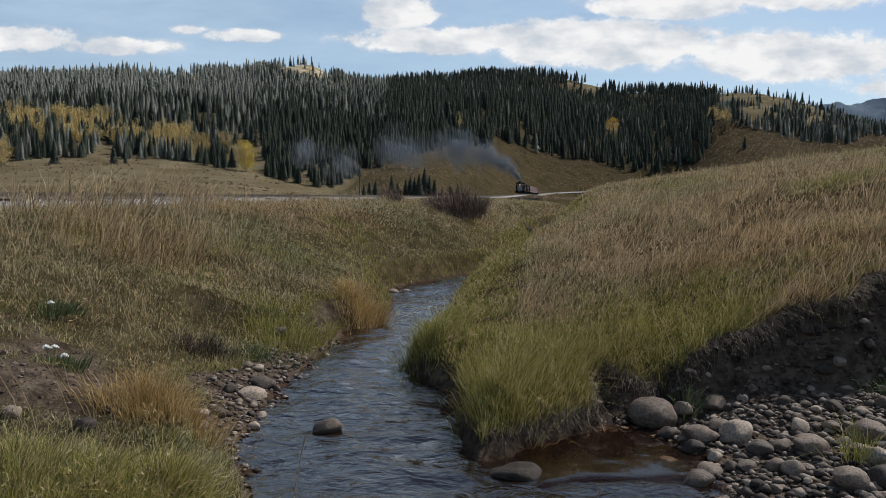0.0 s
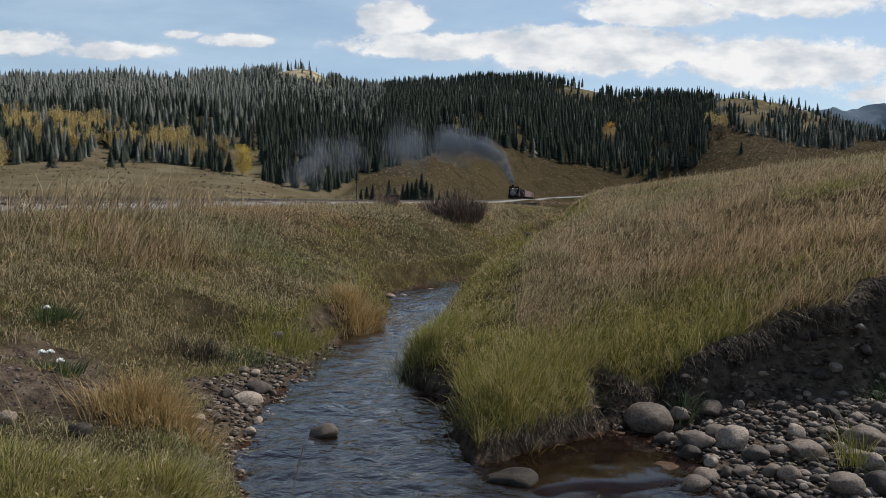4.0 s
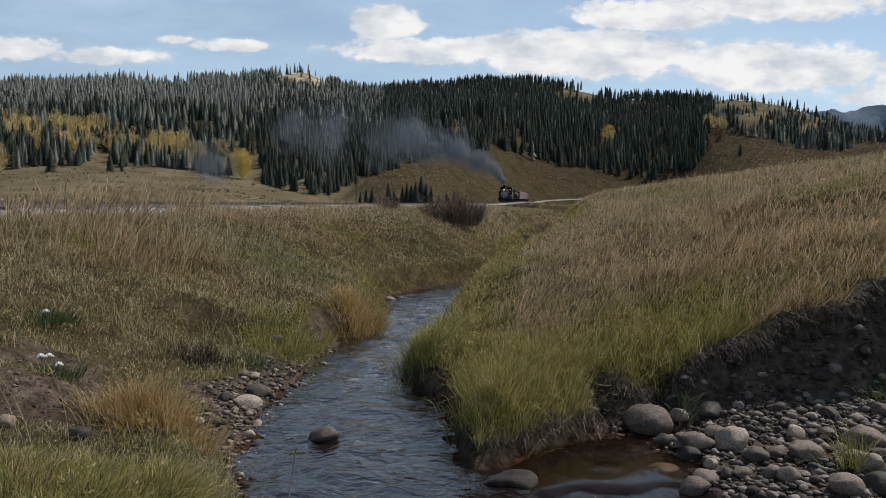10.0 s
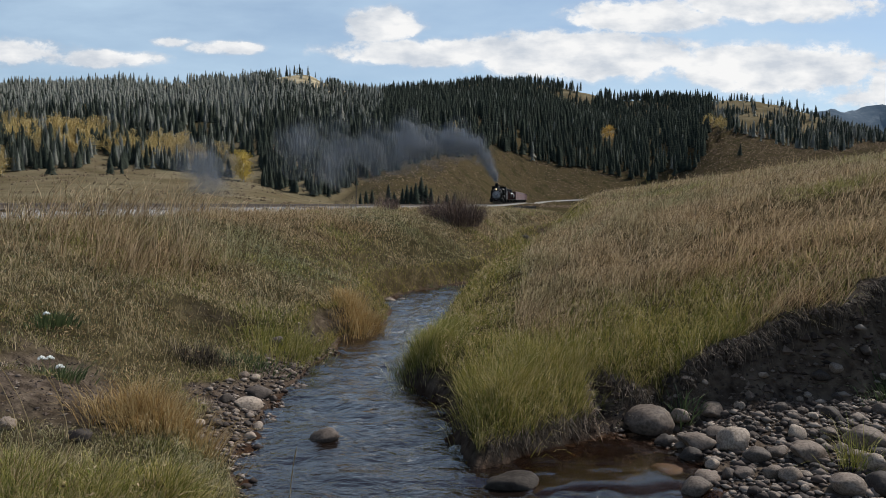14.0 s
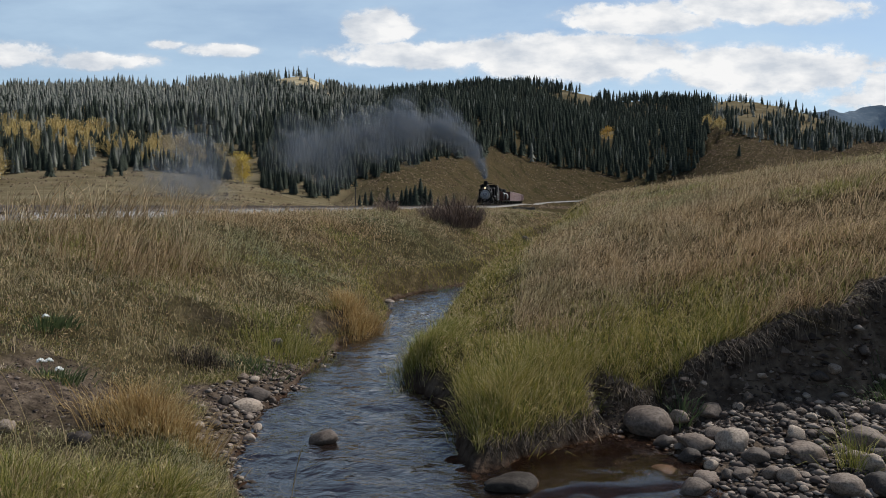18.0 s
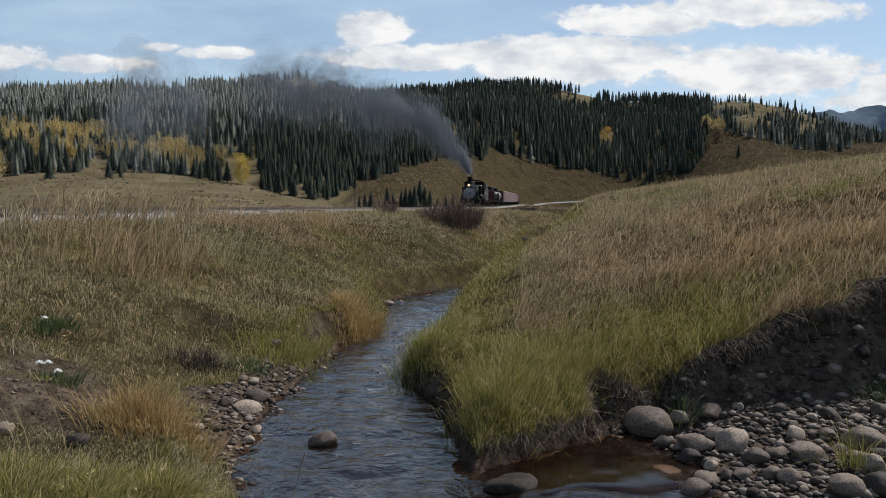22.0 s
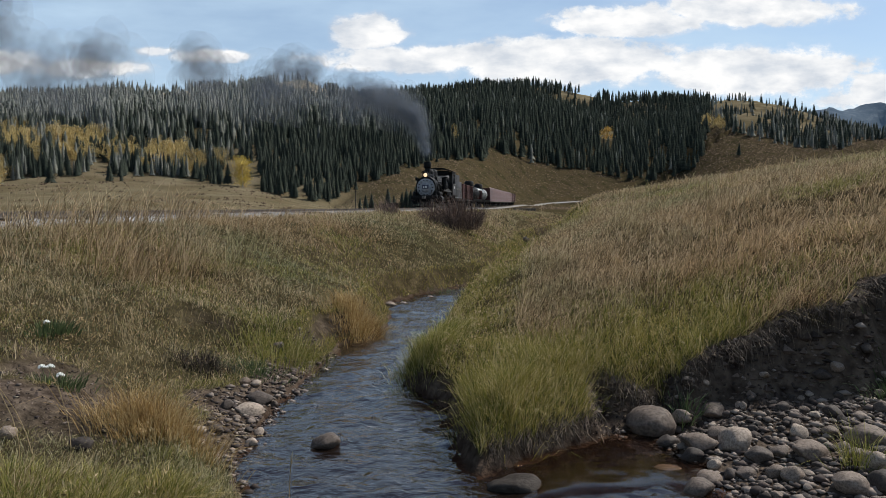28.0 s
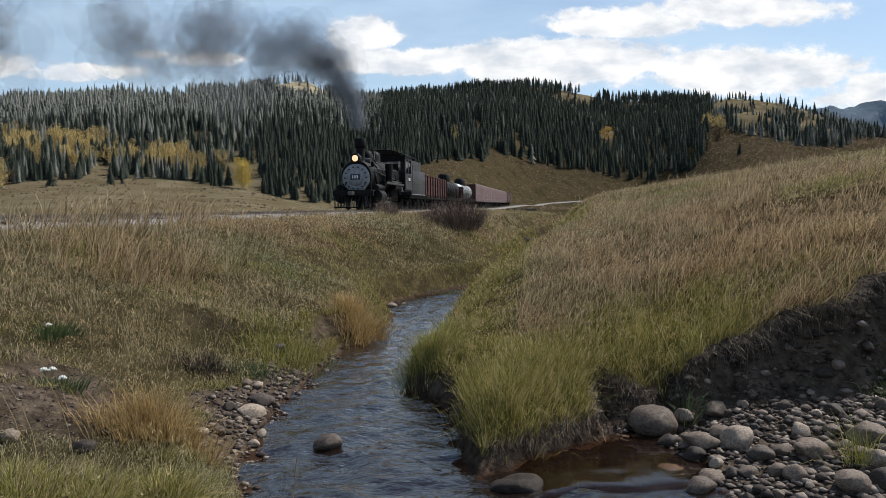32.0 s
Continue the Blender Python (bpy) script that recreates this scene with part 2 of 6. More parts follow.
def height(x, y):
    x, y = np.asarray(x, float), np.asarray(y, float)
    left, right = shores(x, y)
    far = smooth(30, 120, y)
    # the meadow
    meadow = 0.86 + 0.4 * smooth(0.5, 5, left) + 0.35 * smooth(8, 34, y) * smooth(0, 3, left) + 0.25 * smooth(4, 9, left) * smooth(8, 12, y)
    meadow = meadow + 0.07 * fbm(x * 0.7, y * 0.7, 1) + 0.03 * fbm(x * 2.6, y * 2.6, 2)
    meadow = meadow * (0.40 + 0.32 * smooth(4.4, 5.6, y) + 0.28 * smooth(5.4, 8.5, y)) / 1.0
    beach = smooth(5.5, 6.2, y) * (1 - smooth(8.6, 9.8, y))
    lip = 0.22 + 0.95 * beach
    zl = 0.03 + 0.14 * smooth(0, 0.5, left) + (meadow - 0.17) * smooth(0.1, 1, left / (lip * 2.2)) * (0.45 + 0.55 * smooth(0.3, 2.2, left))
    hump = np.exp(-(((x + 2.6) / 1.0) ** 2 + ((y - 3.9) / 0.75) ** 2) ** 2)
    zl = np.maximum(zl, 0.40 * hump * smooth(0, 0.3, left))
    # the slope over the cut bank
    plane = 0.67 + 0.26 * (x - 1.7) + 0.1 * (np.clip(y, 5, 12) - 7) - 0.012 * np.clip(y - 16, 0, 60)
    plane = 3.6 - np.logaddexp(0, (3.6 - plane) * 1.5) / 1.5
    plane = np.maximum(plane, 0.55) + 0.09 * fbm(x * 0.6, y * 0.6, 21) + 0.03 * fbm(x * 2.6, y * 2.6, 22)
    zr = 0.02 + plane * (1 - np.exp(-np.maximum(right, 0) / 0.22)) * (0.75 + 0.25 * smooth(0.2, 2, right))
    cut = 6.42 + 0.03 * (x - 1.5) + 0.12 * fbm(x * 1.6, x * 0, 24)
    face = smooth(0, 0.34 + 0.07 * np.clip(x - 1.6, 0, 3), y - cut)
    bar = 0.02 + 0.07 * np.clip(x - 1.9, 0, 4) + 0.10 * np.clip(y - 5.2, 0, 1.6) * smooth(1.9, 3, x) + 0.03 * fbm(x * 3, y * 3, 25)
    zr = np.where((x > 1.35) & (y < 9), bar + (np.maximum(zr, bar) - bar) * np.where(y < cut, 0, face) ** 1.0, zr)
    bank = np.where(left > -0.5 * (np.interp(y, RIGHT_Y, RIGHT_X) - np.interp(y, LEFT_Y, LEFT_X)), zl, zr)
    wet = np.minimum(-left, -right)
    bed = -0.02 - 0.16 * smooth(0, 0.5, wet) + 0.03 * fbm(x * 4, y * 4, 30)
    near = np.where((left < 0) & (right < 0), bed, bank)
    near = np.where((left > 0), zl, near)
    # valley floor, track bed, hills
    floor = 1.45 + 0.1 * fbm(x * 0.08, y * 0.08, 40)
    z = near + (np.where((left < 0) & (right < 0), 0.9, floor) - near) * far
    dt = np.abs(x - track_x(y)) * 0.989
    rz = rail_z(y)
    behind = smooth(3, 14, track_x(y) - x) * smooth(0, 20, y)
    z = z + (1.6 - z) * behind * (1 - far)
    z = z + hills(x, y) * smooth(50, 110, y)
    side = 2.6 + 0.4 * smooth(100, 300, y) + 5 * (x > track_x(y)) * smooth(14, 26, y) * (1 - smooth(60, 90, y))
    z = np.where((y > 2), z + (rz - 0.29 - z) * (1 - smooth(2.8, side + 3, dt)), z)
    return z


def ground_mesh():
    az = np.concatenate([np.linspace(-180, -45, 46), np.arange(-44, 44.01, 0.28), np.linspace(45, 180, 46)])
    r = [0.6]
    while r[-1] < 4600:
        r.append(r[-1] * (1.0135 if 4 < r[-1] < 40 else 1.022))
    r = np.array(r)
    A, Rr = np.meshgrid(np.radians(az), r)
    x, y = Rr * np.sin(A), Rr * np.cos(A)
    z = height(x, np.maximum(y, -400) * np.where(y < 0, 0.3, 1.0))
    shore = np.maximum(*shores(x, y))
    back = np.where(y < 1.0, 1, 0) * smooth(1.0, -2.0, y) * smooth(0.0, 0.5, shore)
    z = z + (0.45 + 0.1 * np.minimum(np.abs(x), 8) * smooth(0, 6, x) - z) * np.clip(back, 0, 1)
    z = z + np.maximum(-y - 60, 0) * 0.12 * (y < 0)
    v = np.stack([x, y, z], -1).reshape(-1, 3)
    n, k = len(r), len(az)
    i = np.arange(n - 1)[:, None] * k + np.arange(k - 1)[None, :]
    q = np.stack([i, i + k, i + k + 1, i + 1], -1).reshape(-1, 4)
    v = np.vstack([v, [[0, 0, 0.4]]])
    c = len(v) - 1
    t = np.stack([np.full(k - 1, c), np.arange(k - 1), np.arange(1, k)], -1)
    return mesh_from("ground", v, q, t)


def ground_material():
    """Soil by the water, turf on the meadow, dry grass on the hills: by height over the water, steepness and noise."""
    m = material("ground", [(0.25, (0.022, 0.018, 0.011)), (0.5, (0.058, 0.047, 0.030)), (0.75, (0.14, 0.112, 0.073))], 3.2, 0.95, 0.9, bump_scale=14, spec=0.0,
                 patch=(0.11, [(0.35, (0.55, 0.6, 0.42)), (0.5, (0.92, 0.88, 0.72)), (0.65, (1.0, 0.90, 0.72))], "MULTIPLY", 0.9), dist=0.05)
    nt = m.node_tree
    n, l = nt.nodes, nt.links
    b = n["Principled BSDF"]
    grass = b.inputs["Base Color"].links[0].from_socket
    soil = n.new("ShaderNodeTexNoise")
    soil.inputs["Scale"].default_value, soil.inputs["Detail"].default_value = 7, 8
    tc = n.new("ShaderNodeTexCoord")
    l.new(tc.outputs["Object"], soil.inputs["Vector"])
    sr = n.new("ShaderNodeValToRGB")
    sr.color_ramp.elements[0].position, sr.color_ramp.elements[0].color = 0.3, (0.020, 0.014, 0.011, 1)
    sr.color_ramp.elements[1].position, sr.color_ramp.elements[1].color = 0.75, (0.14, 0.107, 0.080, 1)
    l.new(soil.outputs["Fac"], sr.inputs["Fac"])
    at = n.new("ShaderNodeAttribute")
    at.attribute_name = "bare"
    mx = n.new("ShaderNodeMix")
    mx.data_type = "RGBA"
    l.new(at.outputs["Fac"], mx.inputs["Factor"])
    # dry straw grass on the high clearings, paled to paint in their sunlight
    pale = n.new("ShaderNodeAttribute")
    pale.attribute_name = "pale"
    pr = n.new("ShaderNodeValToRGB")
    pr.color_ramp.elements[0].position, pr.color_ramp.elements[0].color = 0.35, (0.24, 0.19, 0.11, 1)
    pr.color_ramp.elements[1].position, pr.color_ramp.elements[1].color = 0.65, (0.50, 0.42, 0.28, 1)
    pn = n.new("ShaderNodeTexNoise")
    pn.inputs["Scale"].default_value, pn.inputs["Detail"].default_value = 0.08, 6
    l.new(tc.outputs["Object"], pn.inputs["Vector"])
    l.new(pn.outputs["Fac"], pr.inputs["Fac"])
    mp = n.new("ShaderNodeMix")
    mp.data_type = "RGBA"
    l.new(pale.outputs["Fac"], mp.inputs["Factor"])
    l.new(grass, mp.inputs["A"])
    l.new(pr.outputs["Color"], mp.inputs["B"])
    l.new(mp.outputs["Result"], mx.inputs["A"])
    l.new(sr.outputs["Color"], mx.inputs["B"])
    wet = n.new("ShaderNodeAttribute")
    wet.attribute_name = "wet"
    m2 = n.new("ShaderNodeMix")
    m2.data_type = "RGBA"
    l.new(wet.outputs["Fac"], m2.inputs["Factor"])
    l.new(mx.outputs["Result"], m2.inputs["A"])
    m2.inputs["B"].default_value = (0.030, 0.015, 0.009, 1)
    l.new(m2.outputs["Result"], b.inputs["Base Color"])
    return m


def slope(x, y, e=0.06):
    return np.hypot((height(x + e, y) - height(x - e, y)), (height(x, y + e) - height(x, y - e))) / (2 * e)


def bareness(x, y):
    """Where no turf grows: beaches, the cut bank, the stony bar, the worn left bank."""
    left, right = shores(x, y)
    n = fbm(x * 1.7, y * 1.7, 50)
    beach = (1 - smooth(0.40, 0.75, left + 0.3 * n)) * smooth(5.4, 6.2, y) * (1 - smooth(8.8, 9.8, y)) * (left > -0.6)
    worn = np.exp(-(((x + 3.1) / 1.5) ** 2 + ((y - 5.9) / 0.95) ** 2) ** 2) * smooth(-0.5, 0.1, 0.25 - 0.5 * n + 0 * x)
    cut = 6.42 + 0.03 * (x - 1.5) + 0.12 * fbm(x * 1.6, x * 0, 24)
    face = (x > 1.3) * (1 - smooth(0.24, 0.42, y - cut - 0.07 * np.clip(x - 1.6, 0, 3) + 0.12 * n)) * (y < 9)
    water = (left < 0.05) & (right < 0.05)
    return np.clip(np.maximum.reduce([beach, worn, face, water * 1.0, (y < 12) * smooth(0.9, 1.5, slope(x, y)) * 0.8]), 0, 1)


g = ground_mesh()
co = np.zeros(len(g.vertices) * 3, np.float32)
g.vertices.foreach_get("co", co)
co = co.reshape(-1, 3)
attr = g.attributes.new("bare", "FLOAT", "POINT")
attr.data.foreach_set("value", np.where((co[:, 1] > 2) & (co[:, 1] < 60), bareness(co[:, 0], co[:, 1]), 0).astype(np.float32))
l_, r_ = shores(co[:, 0], co[:, 1])
attr = g.attributes.new("wet", "FLOAT", "POINT")
attr.data.foreach_set("value", (smooth(0.06, -0.08, np.maximum(l_, r_)) * (co[:, 1] < 60) * 0.9).astype(np.float32))
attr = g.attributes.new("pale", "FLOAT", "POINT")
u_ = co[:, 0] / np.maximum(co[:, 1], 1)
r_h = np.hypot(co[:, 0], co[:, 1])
# paler tint stands for sun on the left meadow and the far heights
sunlit_tan = 0.22 * smooth(70, 110, r_h) * smooth(-0.08, -0.16, u_) * smooth(420, 300, r_h) * (co[:, 1] > 0)
attr.data.foreach_set("value", np.maximum(sunlit_tan, 0.9 * smooth(640, 780, np.hypot(co[:, 0], co[:, 1])) * (0.3 + 0.7 * smooth(0.05, -0.1, co[:, 0] / np.maximum(co[:, 1], 1))) * (co[:, 1] > 0)).astype(np.float32))
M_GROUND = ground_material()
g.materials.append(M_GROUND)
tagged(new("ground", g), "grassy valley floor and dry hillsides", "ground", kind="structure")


def water_material():
    m = bpy.data.materials.new("stream_water")
    m.use_nodes = True
    n, l = m.node_tree.nodes, m.node_tree.links
    b = n["Principled BSDF"]
    b.inputs["Base Color"].default_value = (0.10, 0.065, 0.05, 1)
    b.inputs["Roughness"].default_value, b.inputs["IOR"].default_value = 0.04, 1.75
    b.inputs["Transmission Weight"].default_value = 0.9
    tc = n.new("ShaderNodeTexCoord")
    mp = n.new("ShaderNodeMapping")
    mp.inputs["Scale"].default_value = (0.75, 1.0, 1.0)
    l.new(tc.outputs["Object"], mp.inputs["Vector"])
    last = None
    for sc, st, di in ((3.0, 0.5, 0.07), (8.0, 0.6, 0.04), (26.0, 0.35, 0.010)):
        t = n.new("ShaderNodeTexNoise")
        t.inputs["Scale"].default_value, t.inputs["Detail"].default_value, t.inputs["Distortion"].default_value = sc, 3, 0.8
        l.new(mp.outputs["Vector"], t.inputs["Vector"])
        bp = n.new("ShaderNodeBump")
        bp.inputs["Strength"].default_value, bp.inputs["Distance"].default_value = st, di
        l.new(t.outputs["Fac"], bp.inputs["Height"])
        if last:
            l.new(last, bp.inputs["Normal"])
        last = bp.outputs["Normal"]
    l.new(last, b.inputs["Normal"])
    return m


def water_mesh():
    """A rippled sheet that slides down the channel; the banks stand above it."""
    ys = np.concatenate([np.arange(-70, 4, 0.5), np.arange(4, 37, 0.065), np.arange(37, 90, 0.6)])
    xs = np.concatenate([np.arange(-2.7, 2.9, 0.065), np.arange(2.9, 17, 0.3)])
    x, y = np.meshgrid(xs, ys)
    z = 0.020 * fbm(x * 2.6, y * 3.4, 60, 3) + 0.010 * fbm(x * 6, y * 8, 61, 2) - 0.012
    z = z - 0.1 * smooth(60, 70, y)
    v = np.stack([x, y, z], -1).reshape(-1, 3)
    k = len(xs)
    i = np.arange(len(ys) - 1)[:, None] * k + np.arange(k - 1)[None, :]
    return mesh_from("water", v, np.stack([i, i + 1, i + k + 1, i + k], -1).reshape(-1, 4))


wm = water_mesh()
wm.materials.append(water_material())
water = tagged(new("water", wm), "shallow rippling stream, dark with pale reflections", "stream", kind="structure")


def pool_mesh():
    """Slack water behind the spit; its outer rim dips under the stream."""
    x, y = np.meshgrid(np.arange(0.2, 2.3, 0.05), np.arange(4.7, 6.75, 0.05))
    still = smooth(0.45, 0.62, x + 0.12 * vnoise(x * 3, y * 3, 33)) * smooth(4.98, 5.12, y + 0.16 * vnoise(x * 3, y * 3, 34))
    z = -0.055 + 0.068 * still + 0.003 * fbm(x * 5, y * 5, 35)
    k = x.shape[1]
    i = np.arange(x.shape[0] - 1)[:, None] * k + np.arange(k - 1)[None, :]
    return mesh_from("pool", np.stack([x, y, z], -1).reshape(-1, 3), np.stack([i, i + 1, i + k + 1, i + k], -1).reshape(-1, 4))


pool_water = bpy.data.materials.new("pool_water")
pool_water.use_nodes = True
pw = pool_water.node_tree.nodes["Principled BSDF"]
pw.inputs["Base Color"].default_value = (0.55, 0.36, 0.25, 1)
pw.inputs["Roughness"].default_value, pw.inputs["IOR"].default_value, pw.inputs["Transmission Weight"].default_value = 0.03, 1.33, 1.0
ripple, ripple_bump = pool_water.node_tree.nodes.new("ShaderNodeTexNoise"), pool_water.node_tree.nodes.new("ShaderNodeBump")
ripple.inputs["Scale"].default_value, ripple.inputs["Detail"].default_value = 9, 3
ripple_bump.inputs["Strength"].default_value, ripple_bump.inputs["Distance"].default_value = 0.25, 0.015
pool_water.node_tree.links.new(ripple.outputs["Fac"], ripple_bump.inputs["Height"])
pool_water.node_tree.links.new(ripple_bump.outputs["Normal"], pw.inputs["Normal"])
pm = pool_mesh()
pm.materials.append(pool_water)
pool_ = tagged(new("water", pm), "still dark brown pool behind the grassy spit", "pool", kind="structure")
pool_.visible_shadow = False

# ---- sky backdrop: cloud banks far behind everything
def cloud_material():
    m = bpy.data.materials.new("cloud_bank")
    m.use_nodes = True
    n, l = m.node_tree.nodes, m.node_tree.links
    n.remove(n["Principled BSDF"])
    tc = n.new("ShaderNodeTexCoord")
    sep = n.new("ShaderNodeSeparateXYZ")
    l.new(tc.outputs["UV"], sep.inputs["Vector"])

    def node(op, a, b=None, clamp=False):
        k = n.new("ShaderNodeMath")
        k.operation, k.use_clamp = op, clamp
        for i, s in enumerate((a, b)):
            if s is None:
                continue
            if isinstance(s, (int, float)):
                k.inputs[i].default_value = s
            else:
                l.new(s, k.inputs[i])
        return k.outputs["Value"]

    def noise_at(scale, detail, sx=1.0, sy=1.0, rough=0.55):
        mp = n.new("ShaderNodeMapping")
        mp.inputs["Scale"].default_value = (sx, sy, 1)
        l.new(tc.outputs["UV"], mp.inputs["Vector"])
        t = n.new("ShaderNodeTexNoise")
        t.inputs["Scale"].default_value, t.inputs["Detail"].default_value, t.inputs["Roughness"].default_value = scale, detail, rough
        l.new(mp.outputs["Vector"], t.inputs["Vector"])
        return t.outputs["Fac"]
    U, V = sep.outputs["X"], sep.outputs["Y"]
    # cumulus masses: middle (tangent of azimuth and height), half sizes, weight
    field = None
    for u, v, ru, rv, w in CLOUDS:
        du, dv = node("DIVIDE", node("SUBTRACT", U, u), ru), node("DIVIDE", node("SUBTRACT", V, v), rv)
        d = node("ADD", node("MULTIPLY", du, du), node("MULTIPLY", dv, dv))
        f = node("MULTIPLY", node("SUBTRACT", 1.0, d), w)
        field = f if field is None else node("MAXIMUM", field, f)
    field = node("MAXIMUM", field, -1.0)
    puffs = node("MULTIPLY", node("SUBTRACT", noise_at(26, 9, 1.0, 1.5, 0.6), 0.5), 3.4)
    body = node("ADD", field, puffs)
    mask = n.new("ShaderNodeMapRange")
    mask.interpolation_type = "SMOOTHSTEP"
    mask.inputs["From Min"].default_value, mask.inputs["From Max"].default_value = -0.1, 0.95
    l.new(body, mask.inputs["Value"])
    veil = n.new("ShaderNodeMapRange")
    veil.inputs["From Min"].default_value, veil.inputs["From Max"].default_value = 0.36, 0.76
    veil.inputs["To Min"].default_value, veil.inputs["To Max"].default_value = 0.30, 0.88
    l.new(noise_at(4.5, 6, 0.8, 3.0), veil.inputs["Value"])
    alpha = node("MAXIMUM", mask.outputs["Result"], veil.outputs["Result"])
    # grey bellies, white tops
    ramp = n.new("ShaderNodeValToRGB")
    els = ramp.color_ramp.elements
    els[0].position, els[0].color = 0.40, (0.62, 0.67, 0.74, 1)
    els[1].position, els[1].color = 0.60, (0.96, 0.96, 0.96, 1)
    l.new(node("ADD", node("MULTIPLY", noise_at(17, 6, 0.8, 1.7), 0.8), 0.12), ramp.inputs["Fac"])
    tone = n.new("ShaderNodeMix")
    tone.data_type = "RGBA"
    tone.inputs["A"].default_value = (0.54, 0.71, 0.88, 1)
    l.new(mask.outputs["Result"], tone.inputs["Factor"])
    l.new(ramp.outputs["Color"], tone.inputs["B"])
    em, tr, mx = n.new("ShaderNodeEmission"), n.new("ShaderNodeBsdfTransparent"), n.new("ShaderNodeMixShader")
    l.new(tone.outputs["Result"], em.inputs["Color"])
    em.inputs["Strength"].default_value = CLOUD_LIGHT
    l.new(alpha, mx.inputs["Fac"])
    l.new(tr.outputs["BSDF"], mx.inputs[1])
    l.new(em.outputs["Emission"], mx.inputs[2])
    l.new(mx.outputs["Shader"], n["Material Output"].inputs["Surface"])
    return m


CLOUD_LIGHT = 1.0
CLOUDS = (
    (-0.60, 0.205, 0.13, 0.022, 1.6), (-0.44, 0.196, 0.10, 0.014, 1.5), (-0.27, 0.212, 0.07, 0.011, 1.4), (-0.345, 0.218, 0.03, 0.008, 1.2),
    (-0.065, 0.243, 0.06, 0.03, 1.7), (0.00, 0.207, 0.16, 0.022, 1.8), (0.20, 0.205, 0.20, 0.038, 2.0), (0.29, 0.258, 0.13, 0.026, 1.7),
    (0.45, 0.272, 0.17, 0.026, 1.7), (0.47, 0.190, 0.19, 0.040, 1.8), (0.68, 0.16, 0.16, 0.04, 1.7), (-0.05, 0.31, 0.08, 0.012, 0.9),
    (-0.9, 0.24, 0.2, 0.05, 1.6), (1.1, 0.24, 0.3, 0.08, 1.7))


def sky_dome():
    az = np.radians(np.linspace(-180, 180, 121))
    el = np.radians(np.linspace(0.3, 39, 40))
    A, E_ = np.meshgrid(az, el)
    r = 4700.0
    v = np.stack([r * np.cos(E_) * np.sin(A), r * np.cos(E_) * np.cos(A), r * np.sin(E_)], -1).reshape(-1, 3)
    k = len(az)
    i = np.arange(len(el) - 1)[:, None] * k + np.arange(k - 1)[None, :]
    q = np.stack([i, i + 1, i + k + 1, i + k], -1).reshape(-1, 4)
    me = mesh_from("sky_backdrop", v, q)
    # flat cloud deck coordinates ahead, wrapped round behind
    u = np.where(np.abs(A) < 1.2, np.tan(np.clip(A, -1.2, 1.2)), np.sign(A) * (np.tan(1.2) + (np.abs(A) - 1.2) * 3)).ravel()
    w = (np.tan(E_) / np.maximum(np.cos(np.clip(A, -1.2, 1.2)), 0.36)).ravel()
    uv = me.uv_layers.new(name="UVMap")
    idx = np.zeros(len(me.loops), np.int32)
    me.loops.foreach_get("vertex_index", idx)
    uv.data.foreach_set("uv", np.stack([u[idx], w[idx]], -1).astype(np.float32).ravel())
    return me


dome = sky_dome()
dome.materials.append(cloud_material())
clouds = tagged(new("backdrop", dome), "white cumulus clouds drifting over pale blue sky", "clouds", kind="structure")


# ---- far mountain and forest
def far_mountain():
    """A wooded range beyond the valley, blue with painted haze."""
    k, j = 80, 14
    f, h = np.meshgrid(np.linspace(0, 1, k), np.linspace(0, 1, j))
    x = 950 + 1700 * f
    top = 2 + 3050 * (0.098 + 0.010 * np.sin(f * 3.0) + 0.022 * np.exp(-((f - 0.5) / 0.25) ** 2) - 0.10 * np.exp(-f / 0.05)) + 10 * fbm(f * 9, f * 0, 3)
    y = 2350 + 500 * h + 60 * fbm(f * 10, h * 6, 9)
    z = -20 + (top + 20) * h + 25 * fbm(f * 14, h * 9, 5) * h
    i = np.arange(j - 1)[:, None] * k + np.arange(k - 1)[None, :]
    return mesh_from("far_mountain", np.stack([x, y, z], -1).reshape(-1, 3), np.stack([i, i + 1, i + k + 1, i + k], -1).reshape(-1, 4))


fm = far_mountain()
# distance haze is mixed into these colours as blue-grey
fm.materials.append(material("hazed_far_woods", [(0.35, (0.10, 0.14, 0.18)), (0.55, (0.15, 0.19, 0.225)), (0.7, (0.28, 0.31, 0.32))], 0.02, 1.0, 0, detail=8))
tagged(new("far_mountain", fm), "distant wooded mountain, blue haze in its colour", "mountain", kind="structure")

M_FIR = material("fir_needles", [(0.25, (0.027, 0.034, 0.028)), (0.5, (0.049, 0.058, 0.046)), (0.75, (0.088, 0.098, 0.074))], 0.22, 0.95, 0, island=0.12, spec=0.0, through_light=0.3)
# greyer fir, lightened: sun and haze on the slopes put into its colour
M_FIR_GREY_SUNLIT = material("sunlit_grey_fir_needles", [(0.25, (0.12, 0.132, 0.115)), (0.5, (0.195, 0.20, 0.172)), (0.75, (0.29, 0.285, 0.245))], 0.22, 0.95, 0, island=0.12, spec=0.0, through_light=0.3)
M_ASPEN = material("aspen_leaves", [(0.2, (0.28, 0.19, 0.06)), (0.5, (0.50, 0.37, 0.14)), (0.8, (0.66, 0.52, 0.25))], 0.5, 0.7, 0, island=0.7, through_light=0.3)
M_ASPEN_DULL = material("dull_aspen_leaves", [(0.2, (0.18, 0.13, 0.05)), (0.5, (0.35, 0.26, 0.10)), (0.8, (0.48, 0.37, 0.17))], 0.5, 0.7, 0, island=0.7, through_light=0.3)
